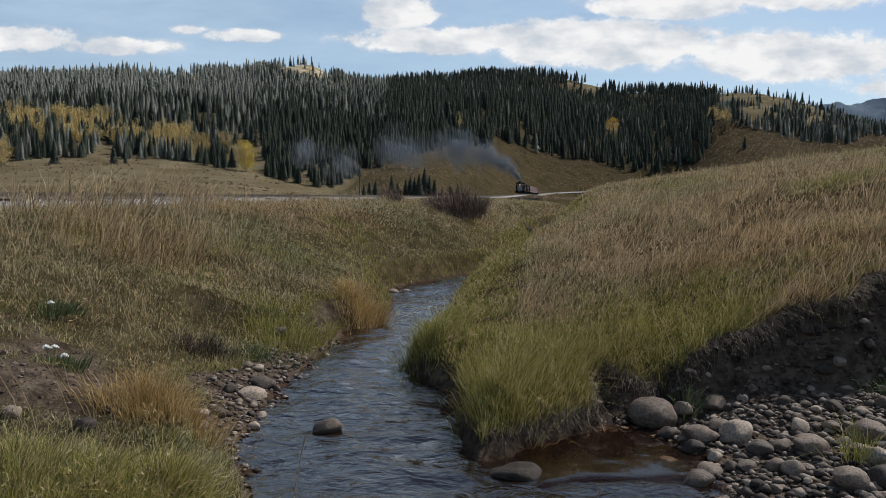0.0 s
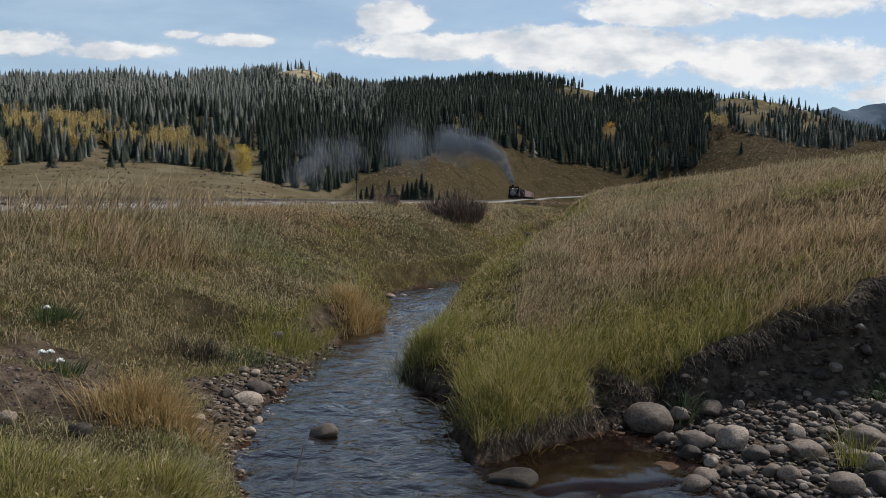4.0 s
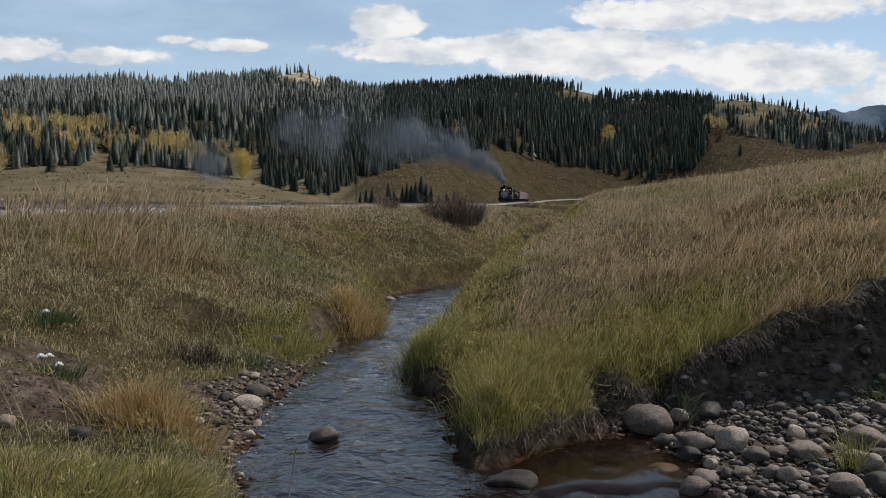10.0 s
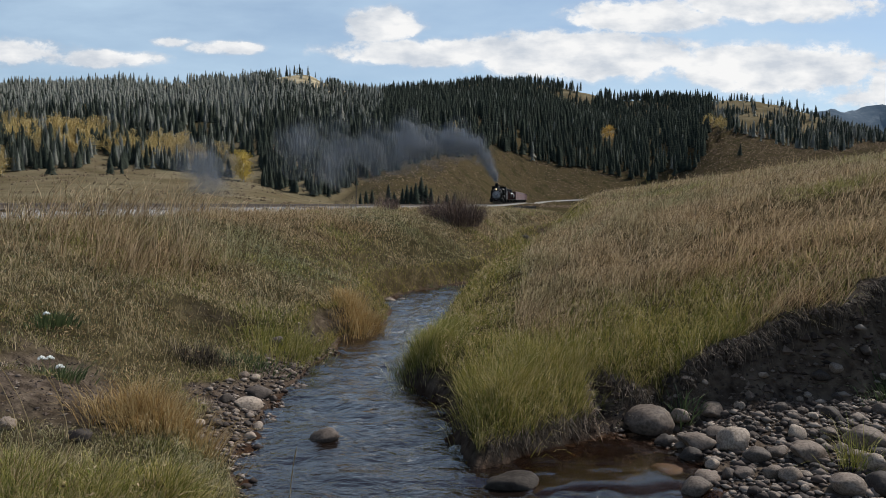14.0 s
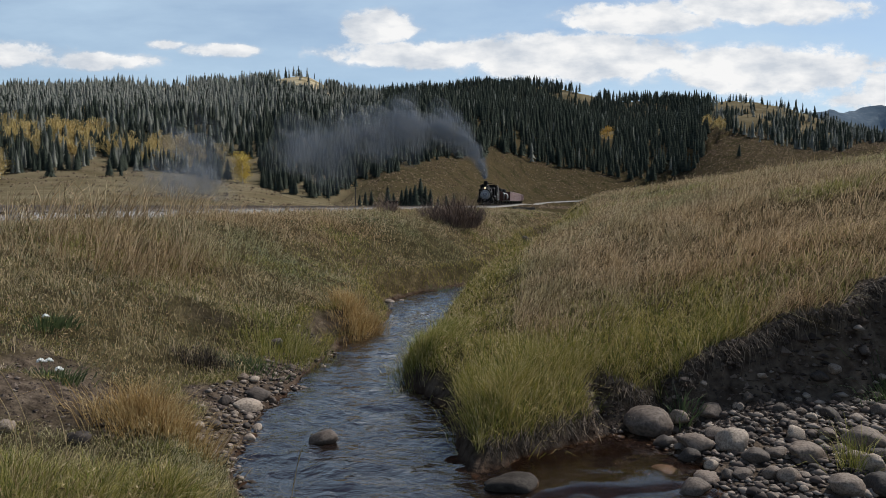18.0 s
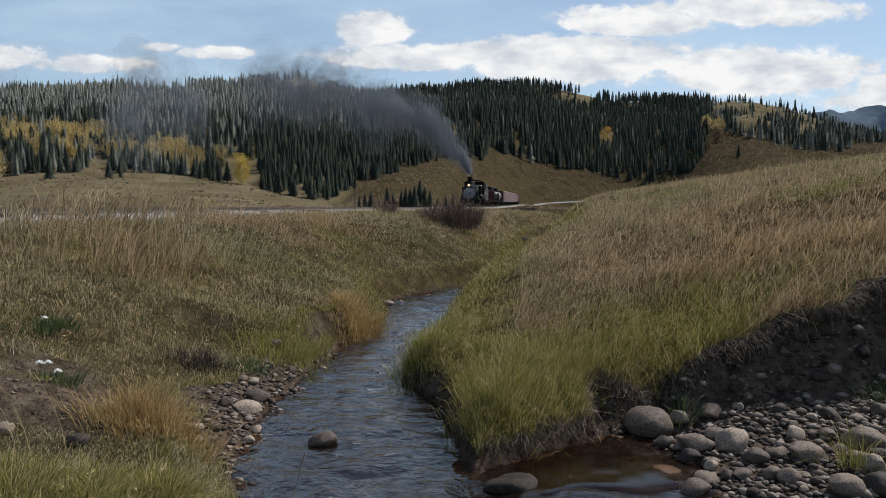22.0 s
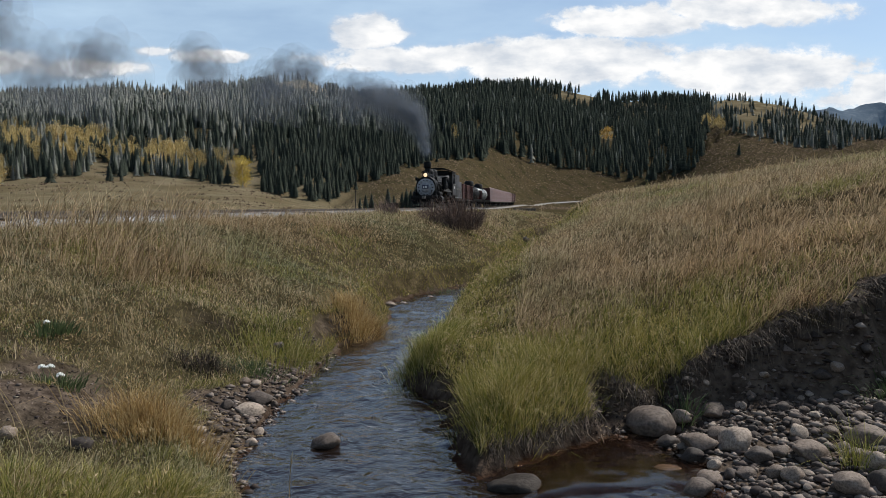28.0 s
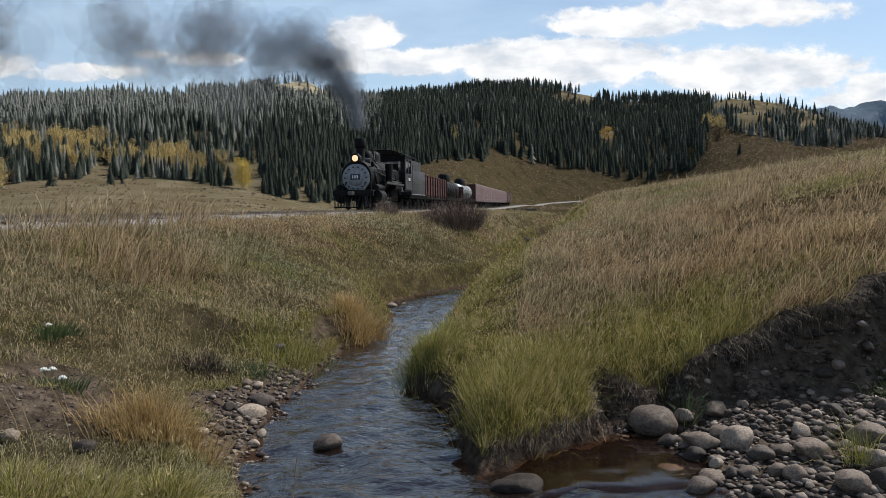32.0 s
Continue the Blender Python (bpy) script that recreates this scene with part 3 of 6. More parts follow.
M_ASPEN_BRIGHT = material("bright_aspen_leaves", [(0.2, (0.30, 0.20, 0.03)), (0.5, (0.52, 0.37, 0.06)), (0.8, (0.66, 0.52, 0.14))], 0.5, 0.7, 0, island=0.6, through_light=0.35)
M_ASPEN_ORANGE = material("orange_aspen_leaves", [(0.2, (0.34, 0.19, 0.03)), (0.5, (0.55, 0.33, 0.06)), (0.8, (0.68, 0.46, 0.14))], 0.5, 0.7, 0, island=0.6, through_light=0.35)
M_BARK = material("bark", [(0.3, (0.06, 0.045, 0.035)), (0.7, (0.16, 0.13, 0.10))], 8, 0.95, 0.5)
M_PALE_BARK = material("pale_bark", [(0.3, (0.35, 0.32, 0.27)), (0.7, (0.55, 0.52, 0.46))], 6, 0.85, 0.3)


def fir_shape(tiers, sides, seed):
    """A unit fir, 1 high: ragged drooping skirts of boughs stacked up a leader. Gives vertices and triangles."""
    g = np.random.default_rng(seed)
    V, T = [], []
    lean = g.normal(0, 0.012, 2)
    for i in range(tiers):
        f = i / tiers
        z = 0.05 + 0.83 * f ** 0.95
        rad = 0.125 * (1 - f) ** 0.85 + 0.012
        k = len(V)
        V.append((lean[0] * f, lean[1] * f, min(z + 0.75 / tiers + 0.16 * (1 - f), 1.0)))
        turn = g.uniform(0, 6.283)
        for s in range(2 * sides):
            a = turn + math.pi * s / sides + g.uniform(-0.15, 0.15)
            out = (s % 2 == 0)
            rr = rad * (g.uniform(0.75, 1.3) if out else g.uniform(0.4, 0.62))
            V.append((math.cos(a) * rr, math.sin(a) * rr, z + (g.uniform(-0.03, 0.01) if out else 0.035 * (1 - f) + 0.012)))
        for s in range(2 * sides):
            T.append((k, k + 1 + s, k + 1 + (s + 1) % (2 * sides)))
    return np.array(V), np.array(T)


def aspen_shape(n, seed, flake=0.05, low=0.4):
    """A unit crown, 1 high: loose clumps of leaf flakes round upswept limbs."""
    g = np.random.default_rng(seed)
    clumps = [(g.normal(0, 0.10), g.normal(0, 0.10), low + (0.9 - low) * (i + g.uniform(0, 1)) / 9, g.uniform(0.10, 0.16)) for i in range(9)]
    V, T = [], []
    for i in range(n):
        cx, cy, cz, cr = clumps[i % 9]
        p = np.array([cx, cy, cz]) + g.normal(0, 1, 3) * cr * 0.62
        p[2] = min(p[2], 1.0)
        a, b = g.normal(0, 1, 3), g.normal(0, 1, 3)
        a, b = a / np.linalg.norm(a) * flake, b / np.linalg.norm(b) * flake
        k = len(V)
        V += [p - a * 0.6, p + b * 0.7, p + a, p - b * 0.7]
        T += [(k, k + 1, k + 2), (k, k + 2, k + 3)]
    return np.array(V), np.array(T)


def spread(name, shapes, x, y, z, h, wide, mat_):
    """One mesh with a shape at each place."""
    vs, ts, off = [], [], 0
    pick = rng.integers(0, len(shapes), len(x))
    for k, (V, T) in enumerate(shapes):
        s = np.where(pick == k)[0]
        if not len(s):
            continue
        a = rng.uniform(0, 6.283, len(s))
        c, sn = np.cos(a)[:, None], np.sin(a)[:, None]
        hh, ww = h[s][:, None], (h * wide)[s][:, None]
        px = (V[:, 0] * c - V[:, 1] * sn) * ww + x[s][:, None] + rng.normal(0, 0.02, len(s))[:, None] * V[:, 2] * hh
        py = (V[:, 0] * sn + V[:, 1] * c) * ww + y[s][:, None]
        pz = V[:, 2] * hh + z[s][:, None]
        vs.append(np.stack([px, py, pz], -1).reshape(-1, 3))
        ts.append((T[None] + off + (np.arange(len(s)) * len(V))[:, None, None]).reshape(-1, 3))
        off += len(s) * len(V)
    me = mesh_from(name, np.vstack(vs), None, np.vstack(ts), mat_.name in ("fir_needles", "sunlit_grey_fir_needles", "sagebrush"))
    me.materials.append(mat_)
    return me


# the forest's lower edge by bearing, and clearings (bearing, height, half sizes)
LOW_U = (-0.75, -0.6, -0.566, -0.527, -0.481, -0.47, -0.454, -0.44, -0.42, -0.352, -0.298, -0.268, -0.248, -0.214, -0.176, -0.145, -0.115, -0.107, -0.069, -0.054, -0.023, 0.007, 0.03, 0.056, 0.066, 0.083, 0.121, 0.159,
         0.198, 0.236, 0.259, 0.304, 0.335, 0.349, 0.353, 0.358, 0.386, 0.416, 0.462, 0.5, 0.538, 0.56, 0.62)
LOW_E = (0.026, 0.028, 0.034, 0.037, 0.038, 0.054, 0.057, 0.033, 0.038, 0.036, 0.032, 0.030, 0.026, 0.017, 0.009, 0.008, 0.022, 0.033, 0.045, 0.050, 0.058, 0.064, 0.065, 0.064, 0.080, 0.071, 0.057, 0.050,
         0.043, 0.034, 0.031, 0.032, 0.042, 0.052, 0.070, 0.094, 0.089, 0.082, 0.073, 0.064, 0.063, 0.074, 0.072)
CLEAR = ((-0.195, 0.162, 0.042, 0.018), (-0.14, 0.108, 0.030, 0.012), (-0.37, 0.142, 0.06, 0.010), (-0.328, 0.090, 0.020, 0.012), (-0.462, 0.052, 0.013, 0.012), (-0.274, 0.095, 0.02, 0.007),
         (0.029, 0.106, 0.05, 0.007), (0.106, 0.078, 0.014, 0.009), (0.18, 0.142, 0.035, 0.008), (0.415, 0.104, 0.025, 0.014), (0.384, 0.124, 0.02, 0.008), (0.50, 0.094, 0.02, 0.006))


def forest():
    n = 34000
    u, r = rng.uniform(-0.72, 0.66, n), np.sqrt(rng.uniform(240 ** 2, 1010 ** 2, n))
    r = np.where(np.arange(n) > 25500, rng.uniform(240, 520, n), r)
    y = r / np.sqrt(1 + u * u)
    x = u * y
    z = height(x, y)
    e = (z - 2) / r
    low = np.interp(u, LOW_U, LOW_E) + 0.004 * fbm(x * 0.03, y * 0.03, 70)
    keep = (e > low)
    for cu, ce, ru, re in CLEAR:
        d = ((u - cu) / ru) ** 2 + ((e - ce) / re) ** 2
        keep &= (d + 0.6 * fbm(x * 0.04, y * 0.04, 71) > 1.0) | (rng.uniform(0, 1, n) < 0.12)
    keep &= ((u + 0.273) / 0.028) ** 2 + ((e - 0.035) / 0.03) ** 2 > 1
    keep &= ((u - 0.222) / 0.012) ** 2 + ((e - 0.085) / 0.012) ** 2 > 1
    thin = 0.75 + 0.5 * fbm(x * 0.012, y * 0.012, 72) + 0.5 * (u > -0.25) * (u < 0.33)
    thin = np.where((u > 0.36), thin * 0.85 + 0.4 * fbm(x * 0.03, y * 0.03, 78), thin + 0.25 * (u < -0.25) * (e < 0.11) - 0.22 * (u < -0.15) * (e > 0.11))
    keep &= rng.uniform(0, 1, n) < np.clip(thin, 0.2, 1)
    aspen_zone = np.zeros(n, bool)
    for cu, ce, ru, re in ((-0.488, 0.076, 0.050, 0.022), (-0.578, 0.080, 0.035, 0.018), (-0.381, 0.064, 0.045, 0.014), (-0.34, 0.054, 0.018, 0.010), (-0.553, 0.062, 0.012, 0.014), (-0.597, 0.036, 0.018, 0.020), (0.368, 0.097, 0.016, 0.007), (0.016, 0.090, 0.006, 0.005), (-0.44, 0.07, 0.02, 0.016)):
        aspen_zone |= ((u - cu) / ru) ** 2 + ((e - ce) / re) ** 2 < 1 + 0.6 * fbm(x * 0.03, y * 0.03, 73)
    asp = keep & aspen_zone & (fbm(x * 0.03, y * 0.03, 74) + rng.normal(0, 0.5, n) > -0.25)
    # share of sun-lightened firs, highest on the left and upper slopes
    share = np.where(u < -0.25, 0.50 + 0.4 * smooth(0.085, 0.12, e), np.where(u < -0.08, 0.6 * smooth(0.08, 0.12, e), 0.04 + 0.3 * (u > 0.36)))
    grey = keep & ~asp & (rng.uniform(0, 1, n) < share)
    grey &= (r > 420) | (rng.uniform(0, 1, n) < 0.55)
    fir = keep & ~asp & ~grey
    h = rng.uniform(0.65, 1.15, n) * (15.0 + 2.5 * vnoise(x * 0.02, y * 0.02, 76)) * np.where(u > 0.36, rng.uniform(0.45, 0.9, n), 1) * np.interp(r, (240, 330, 560), (0.56, 0.64, 1.0))
    near_s = [fir_shape(9, 5, s) for s in range(4)]
    mid_s = [fir_shape(8, 5, 30 + s) for s in range(4)]
    far_s = [fir_shape(6, 4, 10 + s) for s in range(8)]
    asp_s = [aspen_shape(170, 20 + s, 0.05) for s in range(4)]
    for name, sel, shapes, wide, mt, lab in (
            ("near_forest", fir & (r < 420), near_s, 1.2, M_FIR, "dense dark spruce forest on the lower slope"),
            ("far_forest", fir & (r >= 420), far_s, 1.2, M_FIR, "spruce forest up to the ridge"),
            ("grey_forest", grey & (r >= 420), far_s, 1.1, M_FIR_GREY_SUNLIT, "grey spruces among the forest, lightened as if sunlit"),
            ("near_grey_forest", grey & (r < 420), mid_s, 1.15, M_FIR_GREY_SUNLIT, "grey-green spruces at the forest edge, lightened as if sunlit"),
            ("aspen_grove", asp & (vnoise(x * 0.05, y * 0.05, 77) > 0), asp_s, 0.9, M_ASPEN, "golden autumn aspens on the slope"),
            ("faded_aspen_grove", asp & (vnoise(x * 0.05, y * 0.05, 77) <= 0), asp_s, 0.9, M_ASPEN_DULL, "fading ochre aspens on the slope")):
        hh = h[sel] * (0.72 if mt in (M_ASPEN, M_ASPEN_DULL) else 1.0)
        tagged(new(name, spread(name, shapes, x[sel], y[sel], z[sel] - 0.3, hh, wide * rng.uniform(0.75, 1.3, sel.sum()), mt)), lab, "forest", kind="stuff")


forest()


def fir_tree(x, y, h, label, wide=1.6):
    t = tagged(new("fir_tree"), label, "tree", "firs at the foot of the hill")
    t.location = (x, y, float(height(x, y)) - 0.05)
    V, T = fir_shape(13, 8, int(abs(x * 7 + y)))
    part("crown", mesh_from("crown", V * (h * wide, h * wide, h), None, T), M_FIR, t)
    part("trunk", tube(bmesh.new(), (0, 0, 0), (0, 0, h * 0.8), h * 0.018, 0.01, 8), M_BARK, t)
    return t


def aspen_tree(x, y, h, label, mt, wide=1.25):
    t = tagged(new("aspen_tree"), label, "tree", "single aspens")
    t.location = (x, y, float(height(x, y)) - 0.05)
    V, T = aspen_shape(2200, int(abs(x * 3 + y)), 0.022, 0.14)
    part("crown", mesh_from("crown", V * (h * wide, h * wide, h), None, T, False), mt, t)
    b = tube(bmesh.new(), (0, 0, 0), (0, 0, h * 0.75), h * 0.02, h * 0.006, 8)
    for k in range(6):
        a = k * 2.4
        tube(b, (0, 0, h * (0.3 + 0.06 * k)), (math.cos(a) * h * 0.18, math.sin(a) * h * 0.18, h * (0.55 + 0.06 * k)), h * 0.008, h * 0.003, 6)
    part("trunk", b, M_PALE_BARK, t)
    return t


for u, r, h in ((-0.112, 205, 4), (-0.104, 207, 5), (-0.096, 208, 5.5), (-0.074, 206, 7), (-0.066, 209, 5), (-0.055, 210, 6), (-0.049, 207, 7), (-0.043, 205, 6.5), (-0.037, 203, 7.5), (-0.030, 206, 9.5), (-0.023, 206, 7), (-0.016, 205, 6), (-0.006, 212, 3.6),
                (0.005, 213, 4.2), (0.015, 214, 4.8), (0.131, 560, 9.5), (0.176, 575, 7), (-0.45, 265, 7.5), (-0.53, 262, 9), (-0.3, 275, 8), (0.40, 560, 10), (-0.29, 268, 9)):
    y_ = r / math.sqrt(1 + u * u)
    fir_tree(u * y_, y_, h, "small dark spruce on the dry slope behind the track")
for u, r, h, mt, lab in ((-0.270, 266, 11, M_ASPEN_BRIGHT, "bright yellow autumn aspen at the forest edge"), (0.222, 690, 13, M_ASPEN_ORANGE, "orange autumn aspen among dark spruces"),
                         (-0.30, 300, 9, M_ASPEN_DULL, "ochre aspen at the forest edge"), (-0.605, 250, 8, M_ASPEN, "yellow aspen at the forest edge")):
    y_ = r / math.sqrt(1 + u * u)
    aspen_tree(u * y_, y_, h, lab, mt)


M_SAGE = material("sagebrush", [(0.2, (0.045, 0.034, 0.023)), (0.5, (0.085, 0.062, 0.042)), (0.8, (0.15, 0.112, 0.075))], 0.5, 0.95, 0, island=0.75, spec=0.0)


def brush():
    """Low grey-brown brush and dry tussocks all over the open slopes."""
    n = 90000
    u, r = rng.uniform(-0.72, 0.68, n), np.sqrt(rng.uniform(110 ** 2, 760 ** 2, n))
    u = np.where(rng.uniform(0, 1, n) < 0.5, rng.uniform(-0.14, 0.62, n), u)
    y = r / np.sqrt(1 + u * u)
    x = u * y
    z = height(x, y)
    e = (z - 2) / r
    keep = ((x < track_x(y) - 4) | (r > 150)) & (np.abs(x - track_x(y)) > 3.5)
    keep &= e < np.interp(u, LOW_U, LOW_E) + 0.012
    keep &= fbm(x * 0.02, y * 0.02, 85) + rng.normal(0, 0.5, n) > np.where(u < -0.1, 0.5, -0.5)
    h = (0.35 + 0.0010 * r) * rng.uniform(0.5, 1.4, n)
    shapes = []
    for k in range(8):
        V, T = fir_shape(1, 4, 40 + k)
        shapes.append((V * (3.6, 3.6, 0.8) - (0, 0, 0.12), T))
    tagged(new("sagebrush", spread("sagebrush", shapes, x[keep], y[keep], z[keep], h[keep], np.full(keep.sum(), 1.5), M_SAGE)), "low grey-brown sagebrush on the dry slopes", "brush", kind="stuff")


brush()

# ---- the railway
M_RAIL = material("rail_steel", [(0.3, (0.10, 0.075, 0.06)), (0.7, (0.22, 0.19, 0.17))], 3, 0.45, 0.1, metal=0.7)
M_TIE = material("tie_wood", [(0.3, (0.05, 0.04, 0.032)), (0.7, (0.15, 0.125, 0.10))], 6, 0.95, 0.5, objects=0.5)
M_BALLAST = material("ballast", [(0.25, (0.10, 0.092, 0.082)), (0.5, (0.23, 0.215, 0.195)), (0.75, (0.44, 0.42, 0.385))], 9, 0.95, 1.0, bump_scale=14, dist=0.08)
ARC_Y = np.linspace(-60, 700, 3041)
ARC_S = np.concatenate([[0], np.cumsum(np.hypot(np.diff(track_x(ARC_Y)), np.diff(ARC_Y)))])


def on_track(s, side=0.0, up=0.0):
    """The pose on the track at arc length s: x ahead towards the camera's end, z up."""
    def at(q):
        y = np.interp(q, ARC_S, ARC_Y)
        return Vector((float(track_x(y)), float(y), float(rail_z(y))))
    p, f = at(s), (at(s - 0.7) - at(s + 0.7)).normalized()
    l = Vector((0, 0, 1)).cross(f).normalized()
    m = Matrix((f, l, f.cross(l))).transposed().to_4x4()
    return Matrix.Translation(p + l * side + Vector((0, 0, up))) @ m


def sweep(name, ys, profile, noise_amp=0.0):
    """Carries an open profile of (across, up) along the track."""
    vs = []
    for j, y in enumerate(ys):
        m = on_track(float(np.interp(y, ARC_Y, ARC_S)))
        for k, (a, b) in enumerate(profile):
            q = noise_amp * float(vnoise(np.array(y * 1.3), np.array(k * 3.7), 80))
            vs.append(m @ Vector((0, a + q, b + q * 0.5)))
    k = len(profile)
    i = np.arange(len(ys) - 1)[:, None] * k + np.arange(k - 1)[None, :]
    return mesh_from(name, np.array(vs), np.stack([i, i + 1, i + k + 1, i + k], -1).reshape(-1, 4), smooth_shade=False)


ys_ = np.concatenate([np.arange(2, 60, 0.35), np.arange(60, 200, 1.0), np.arange(200, 640, 4)])
bed = sweep("ballast", ys_, ((3.1, -0.62), (2.6, -0.37), (1.9, -0.2), (1.5, -0.145), (0.0, -0.14), (-1.5, -0.145), (-1.9, -0.2), (-2.6, -0.37), (-3.1, -0.62)), 0.09)
bed.materials.append(M_BALLAST)
tagged(new("ballast", bed), "grey crushed-stone track bed", "track bed", kind="structure")
track = tagged(new("railway_track"), "narrow-gauge track with rusty rails on wooden ties", "railway", kind="structure")
for side in (0.457, -0.457):
    prof = ((side - 0.055, -0.13), (side - 0.055, -0.115), (side - 0.012, -0.10), (side - 0.012, -0.035), (side - 0.03, -0.03), (side - 0.03, 0.0), (side + 0.03, 0.0),
            (side + 0.03, -0.03), (side + 0.012, -0.035), (side + 0.012, -0.10), (side + 0.055, -0.115), (side + 0.055, -0.13))
    part("rail", sweep("rail", np.concatenate([np.arange(2, 200, 3.0), np.arange(200, 640, 8)]), prof), M_RAIL, track)
tie_me = from_bm("tie", box(bmesh.new(), -0.1, 0.1, -1.05, 1.05, -0.29, -0.13, 0.012))
tie_me.materials.append(M_TIE)
for k in range(230):
    t_ = new("tie", tie_me)
    t_.parent = track
    t_.matrix_basis = on_track(float(np.interp(5, ARC_Y, ARC_S)) + 0.6 * k) @ pose(0, 0.05 * math.sin(k * 2.3), 0.01 * math.sin(k), 0, 0, 2 * math.sin(k * 1.7))

# ---- the train
M_BLACK = material("black_iron", [(0.3, (0.004, 0.004, 0.0045)), (0.7, (0.012, 0.0118, 0.0118))], 5, 0.6, 0.15, patch=(1.2, [(0.4, (0.7, 0.7, 0.7)), (0.65, (1.4, 1.3, 1.2))], "MULTIPLY", 0.8), spec=0.12)
M_GREASE = material("greasy_steel", [(0.3, (0.05, 0.048, 0.045)), (0.7, (0.17, 0.16, 0.15))], 7, 0.4, 0.1, metal=0.6)
M_GRAPHITE = material("silver_graphite", [(0.3, (0.17, 0.175, 0.185)), (0.7, (0.33, 0.335, 0.35))], 6, 0.5, 0.1, metal=0.2)
M_TENDER = material("dusty_black_steel", [(0.3, (0.022, 0.023, 0.025)), (0.7, (0.055, 0.055, 0.058))], 3, 0.55, 0.1, patch=(0.9, [(0.4, (0.8, 0.8, 0.8)), (0.65, (1.4, 1.35, 1.3))], "MULTIPLY", 0.8))
M_OXIDE = material("boxcar_red_planks", [(0.3, (0.035, 0.012, 0.011)), (0.7, (0.085, 0.030, 0.026))], 2.5, 0.85, 0.25, stretch=(6, 6, 1), objects=0.25,
                   patch=(0.8, [(0.4, (0.7, 0.7, 0.7)), (0.65, (1.25, 1.2, 1.15))], "MULTIPLY", 0.8))
M_OXIDE_PALE = material("faded_red_steel", [(0.3, (0.32, 0.21, 0.20)), (0.7, (0.52, 0.39, 0.37))], 3, 0.8, 0.2)
M_TANK = material("silver_grey_tank", [(0.3, (0.16, 0.165, 0.16)), (0.7, (0.34, 0.34, 0.33))], 2, 0.45, 0.1, metal=0.3)
M_DARK_GLASS = material("dark_glass", [(0.3, (0.01, 0.012, 0.014)), (0.7, (0.03, 0.032, 0.035))], 1, 0.1, 0, spec=0.6)
M_PLATE = material("dark_blue_plate", [(0.3, (0.015, 0.02, 0.045)), (0.7, (0.03, 0.035, 0.07))], 3, 0.4, 0)
M_WHITE = material("white_lettering", [(0.3, (0.6, 0.6, 0.58)), (0.7, (0.8, 0.8, 0.78))], 5, 0.6, 0)
M_COAL = material("coal", [(0.3, (0.008, 0.008, 0.009)), (0.7, (0.03, 0.03, 0.03))], 9, 0.6, 1.0)
M_LAMP = bpy.data.materials.new("lit_headlight")
M_LAMP.use_nodes = True
M_LAMP.node_tree.nodes["Principled BSDF"].inputs["Emission Color"].default_value = (1.0, 0.62, 0.26, 1)
M_LAMP.node_tree.nodes["Principled BSDF"].inputs["Emission Strength"].default_value = 0.95


def wheel_mesh(r, w, spokes, hub=0.12):
    bm = lathe(bmesh.new(), ((-w / 2, r - 0.07), (-w / 2, r + 0.025), (-w / 2 + 0.03, r + 0.025), (-w / 2 + 0.04, r), (w / 2, r - 0.006), (w / 2, r - 0.07)), "Y", n=28)
    for f in [f for f in bm.faces if len(f.verts) > 4]:
        bm.faces.remove(f)
    lathe(bm, ((-w * 0.6, hub), (w * 0.6, hub)), "Y", n=14)
    for k in range(spokes):
        a = 2 * math.pi * k / spokes
        tube(bm, (math.cos(a) * hub * 0.8, 0, math.sin(a) * hub * 0.8), (math.cos(a) * (r - 0.04), 0, math.sin(a) * (r - 0.04)), 0.045, 0.035, 6)
    return from_bm("wheel", bm, True)


WHEEL_SMALL = wheel_mesh(0.36, 0.11, 8, 0.1)
DRIVE_R = 0.49


def driver_mesh():
    me = wheel_mesh(DRIVE_R, 0.13, 12)
    bm = bmesh.new()
    bm.from_mesh(me)
    # counterweight and crank pin
    for k in range(-3, 4):
        a = math.pi + k * 0.22
        tube(bm, (math.cos(a) * 0.31, -0.05, math.sin(a) * 0.31), (math.cos(a) * 0.31, 0.05, math.sin(a) * 0.31), 0.12, 0.13, 8)
    tube(bm, (0.25, -0.2, 0), (0.25, 0.2, 0), 0.06, 0.06, 10)
    return from_bm("driver", bm, True)


DRIVER = driver_mesh()
SPINNING = []


def wheelset(thing, x, me, r, mt=None):
    for s in (1, -1):
        w = part("wheel", me, mt or M_GREASE, thing)
        w.matrix_basis = pose(x, 0.53 * s, r)
        if me is DRIVER:
            SPINNING.append((w, x, 0.62 * s, r))
    return


def truck(thing, x):
    """An arch-bar truck with its two axles."""
    for dx in (-0.7, 0.7):
        wheelset(thing, x + dx, WHEEL_SMALL, 0.36)
    for s in (1, -1):
        b = box(bmesh.new(), x - 1.05, x + 1.05, s * 0.74 - 0.04, s * 0.74 + 0.04, 0.56, 0.63, 0.01)
        box(b, x - 0.35, x + 0.35, s * 0.74 - 0.05, s * 0.74 + 0.05, 0.2, 0.56)
        for dx in (-0.7, 0.7):
            box(b, x + dx - 0.1, x + dx + 0.1, s * 0.74 - 0.07, s * 0.74 + 0.07, 0.24, 0.5, 0.015)
        part("truck_frame", b, M_BLACK, thing)
    part("bolster", box(bmesh.new(), x - 0.15, x + 0.15, -0.9, 0.9, 0.5, 0.72, 0.02), M_BLACK, thing)


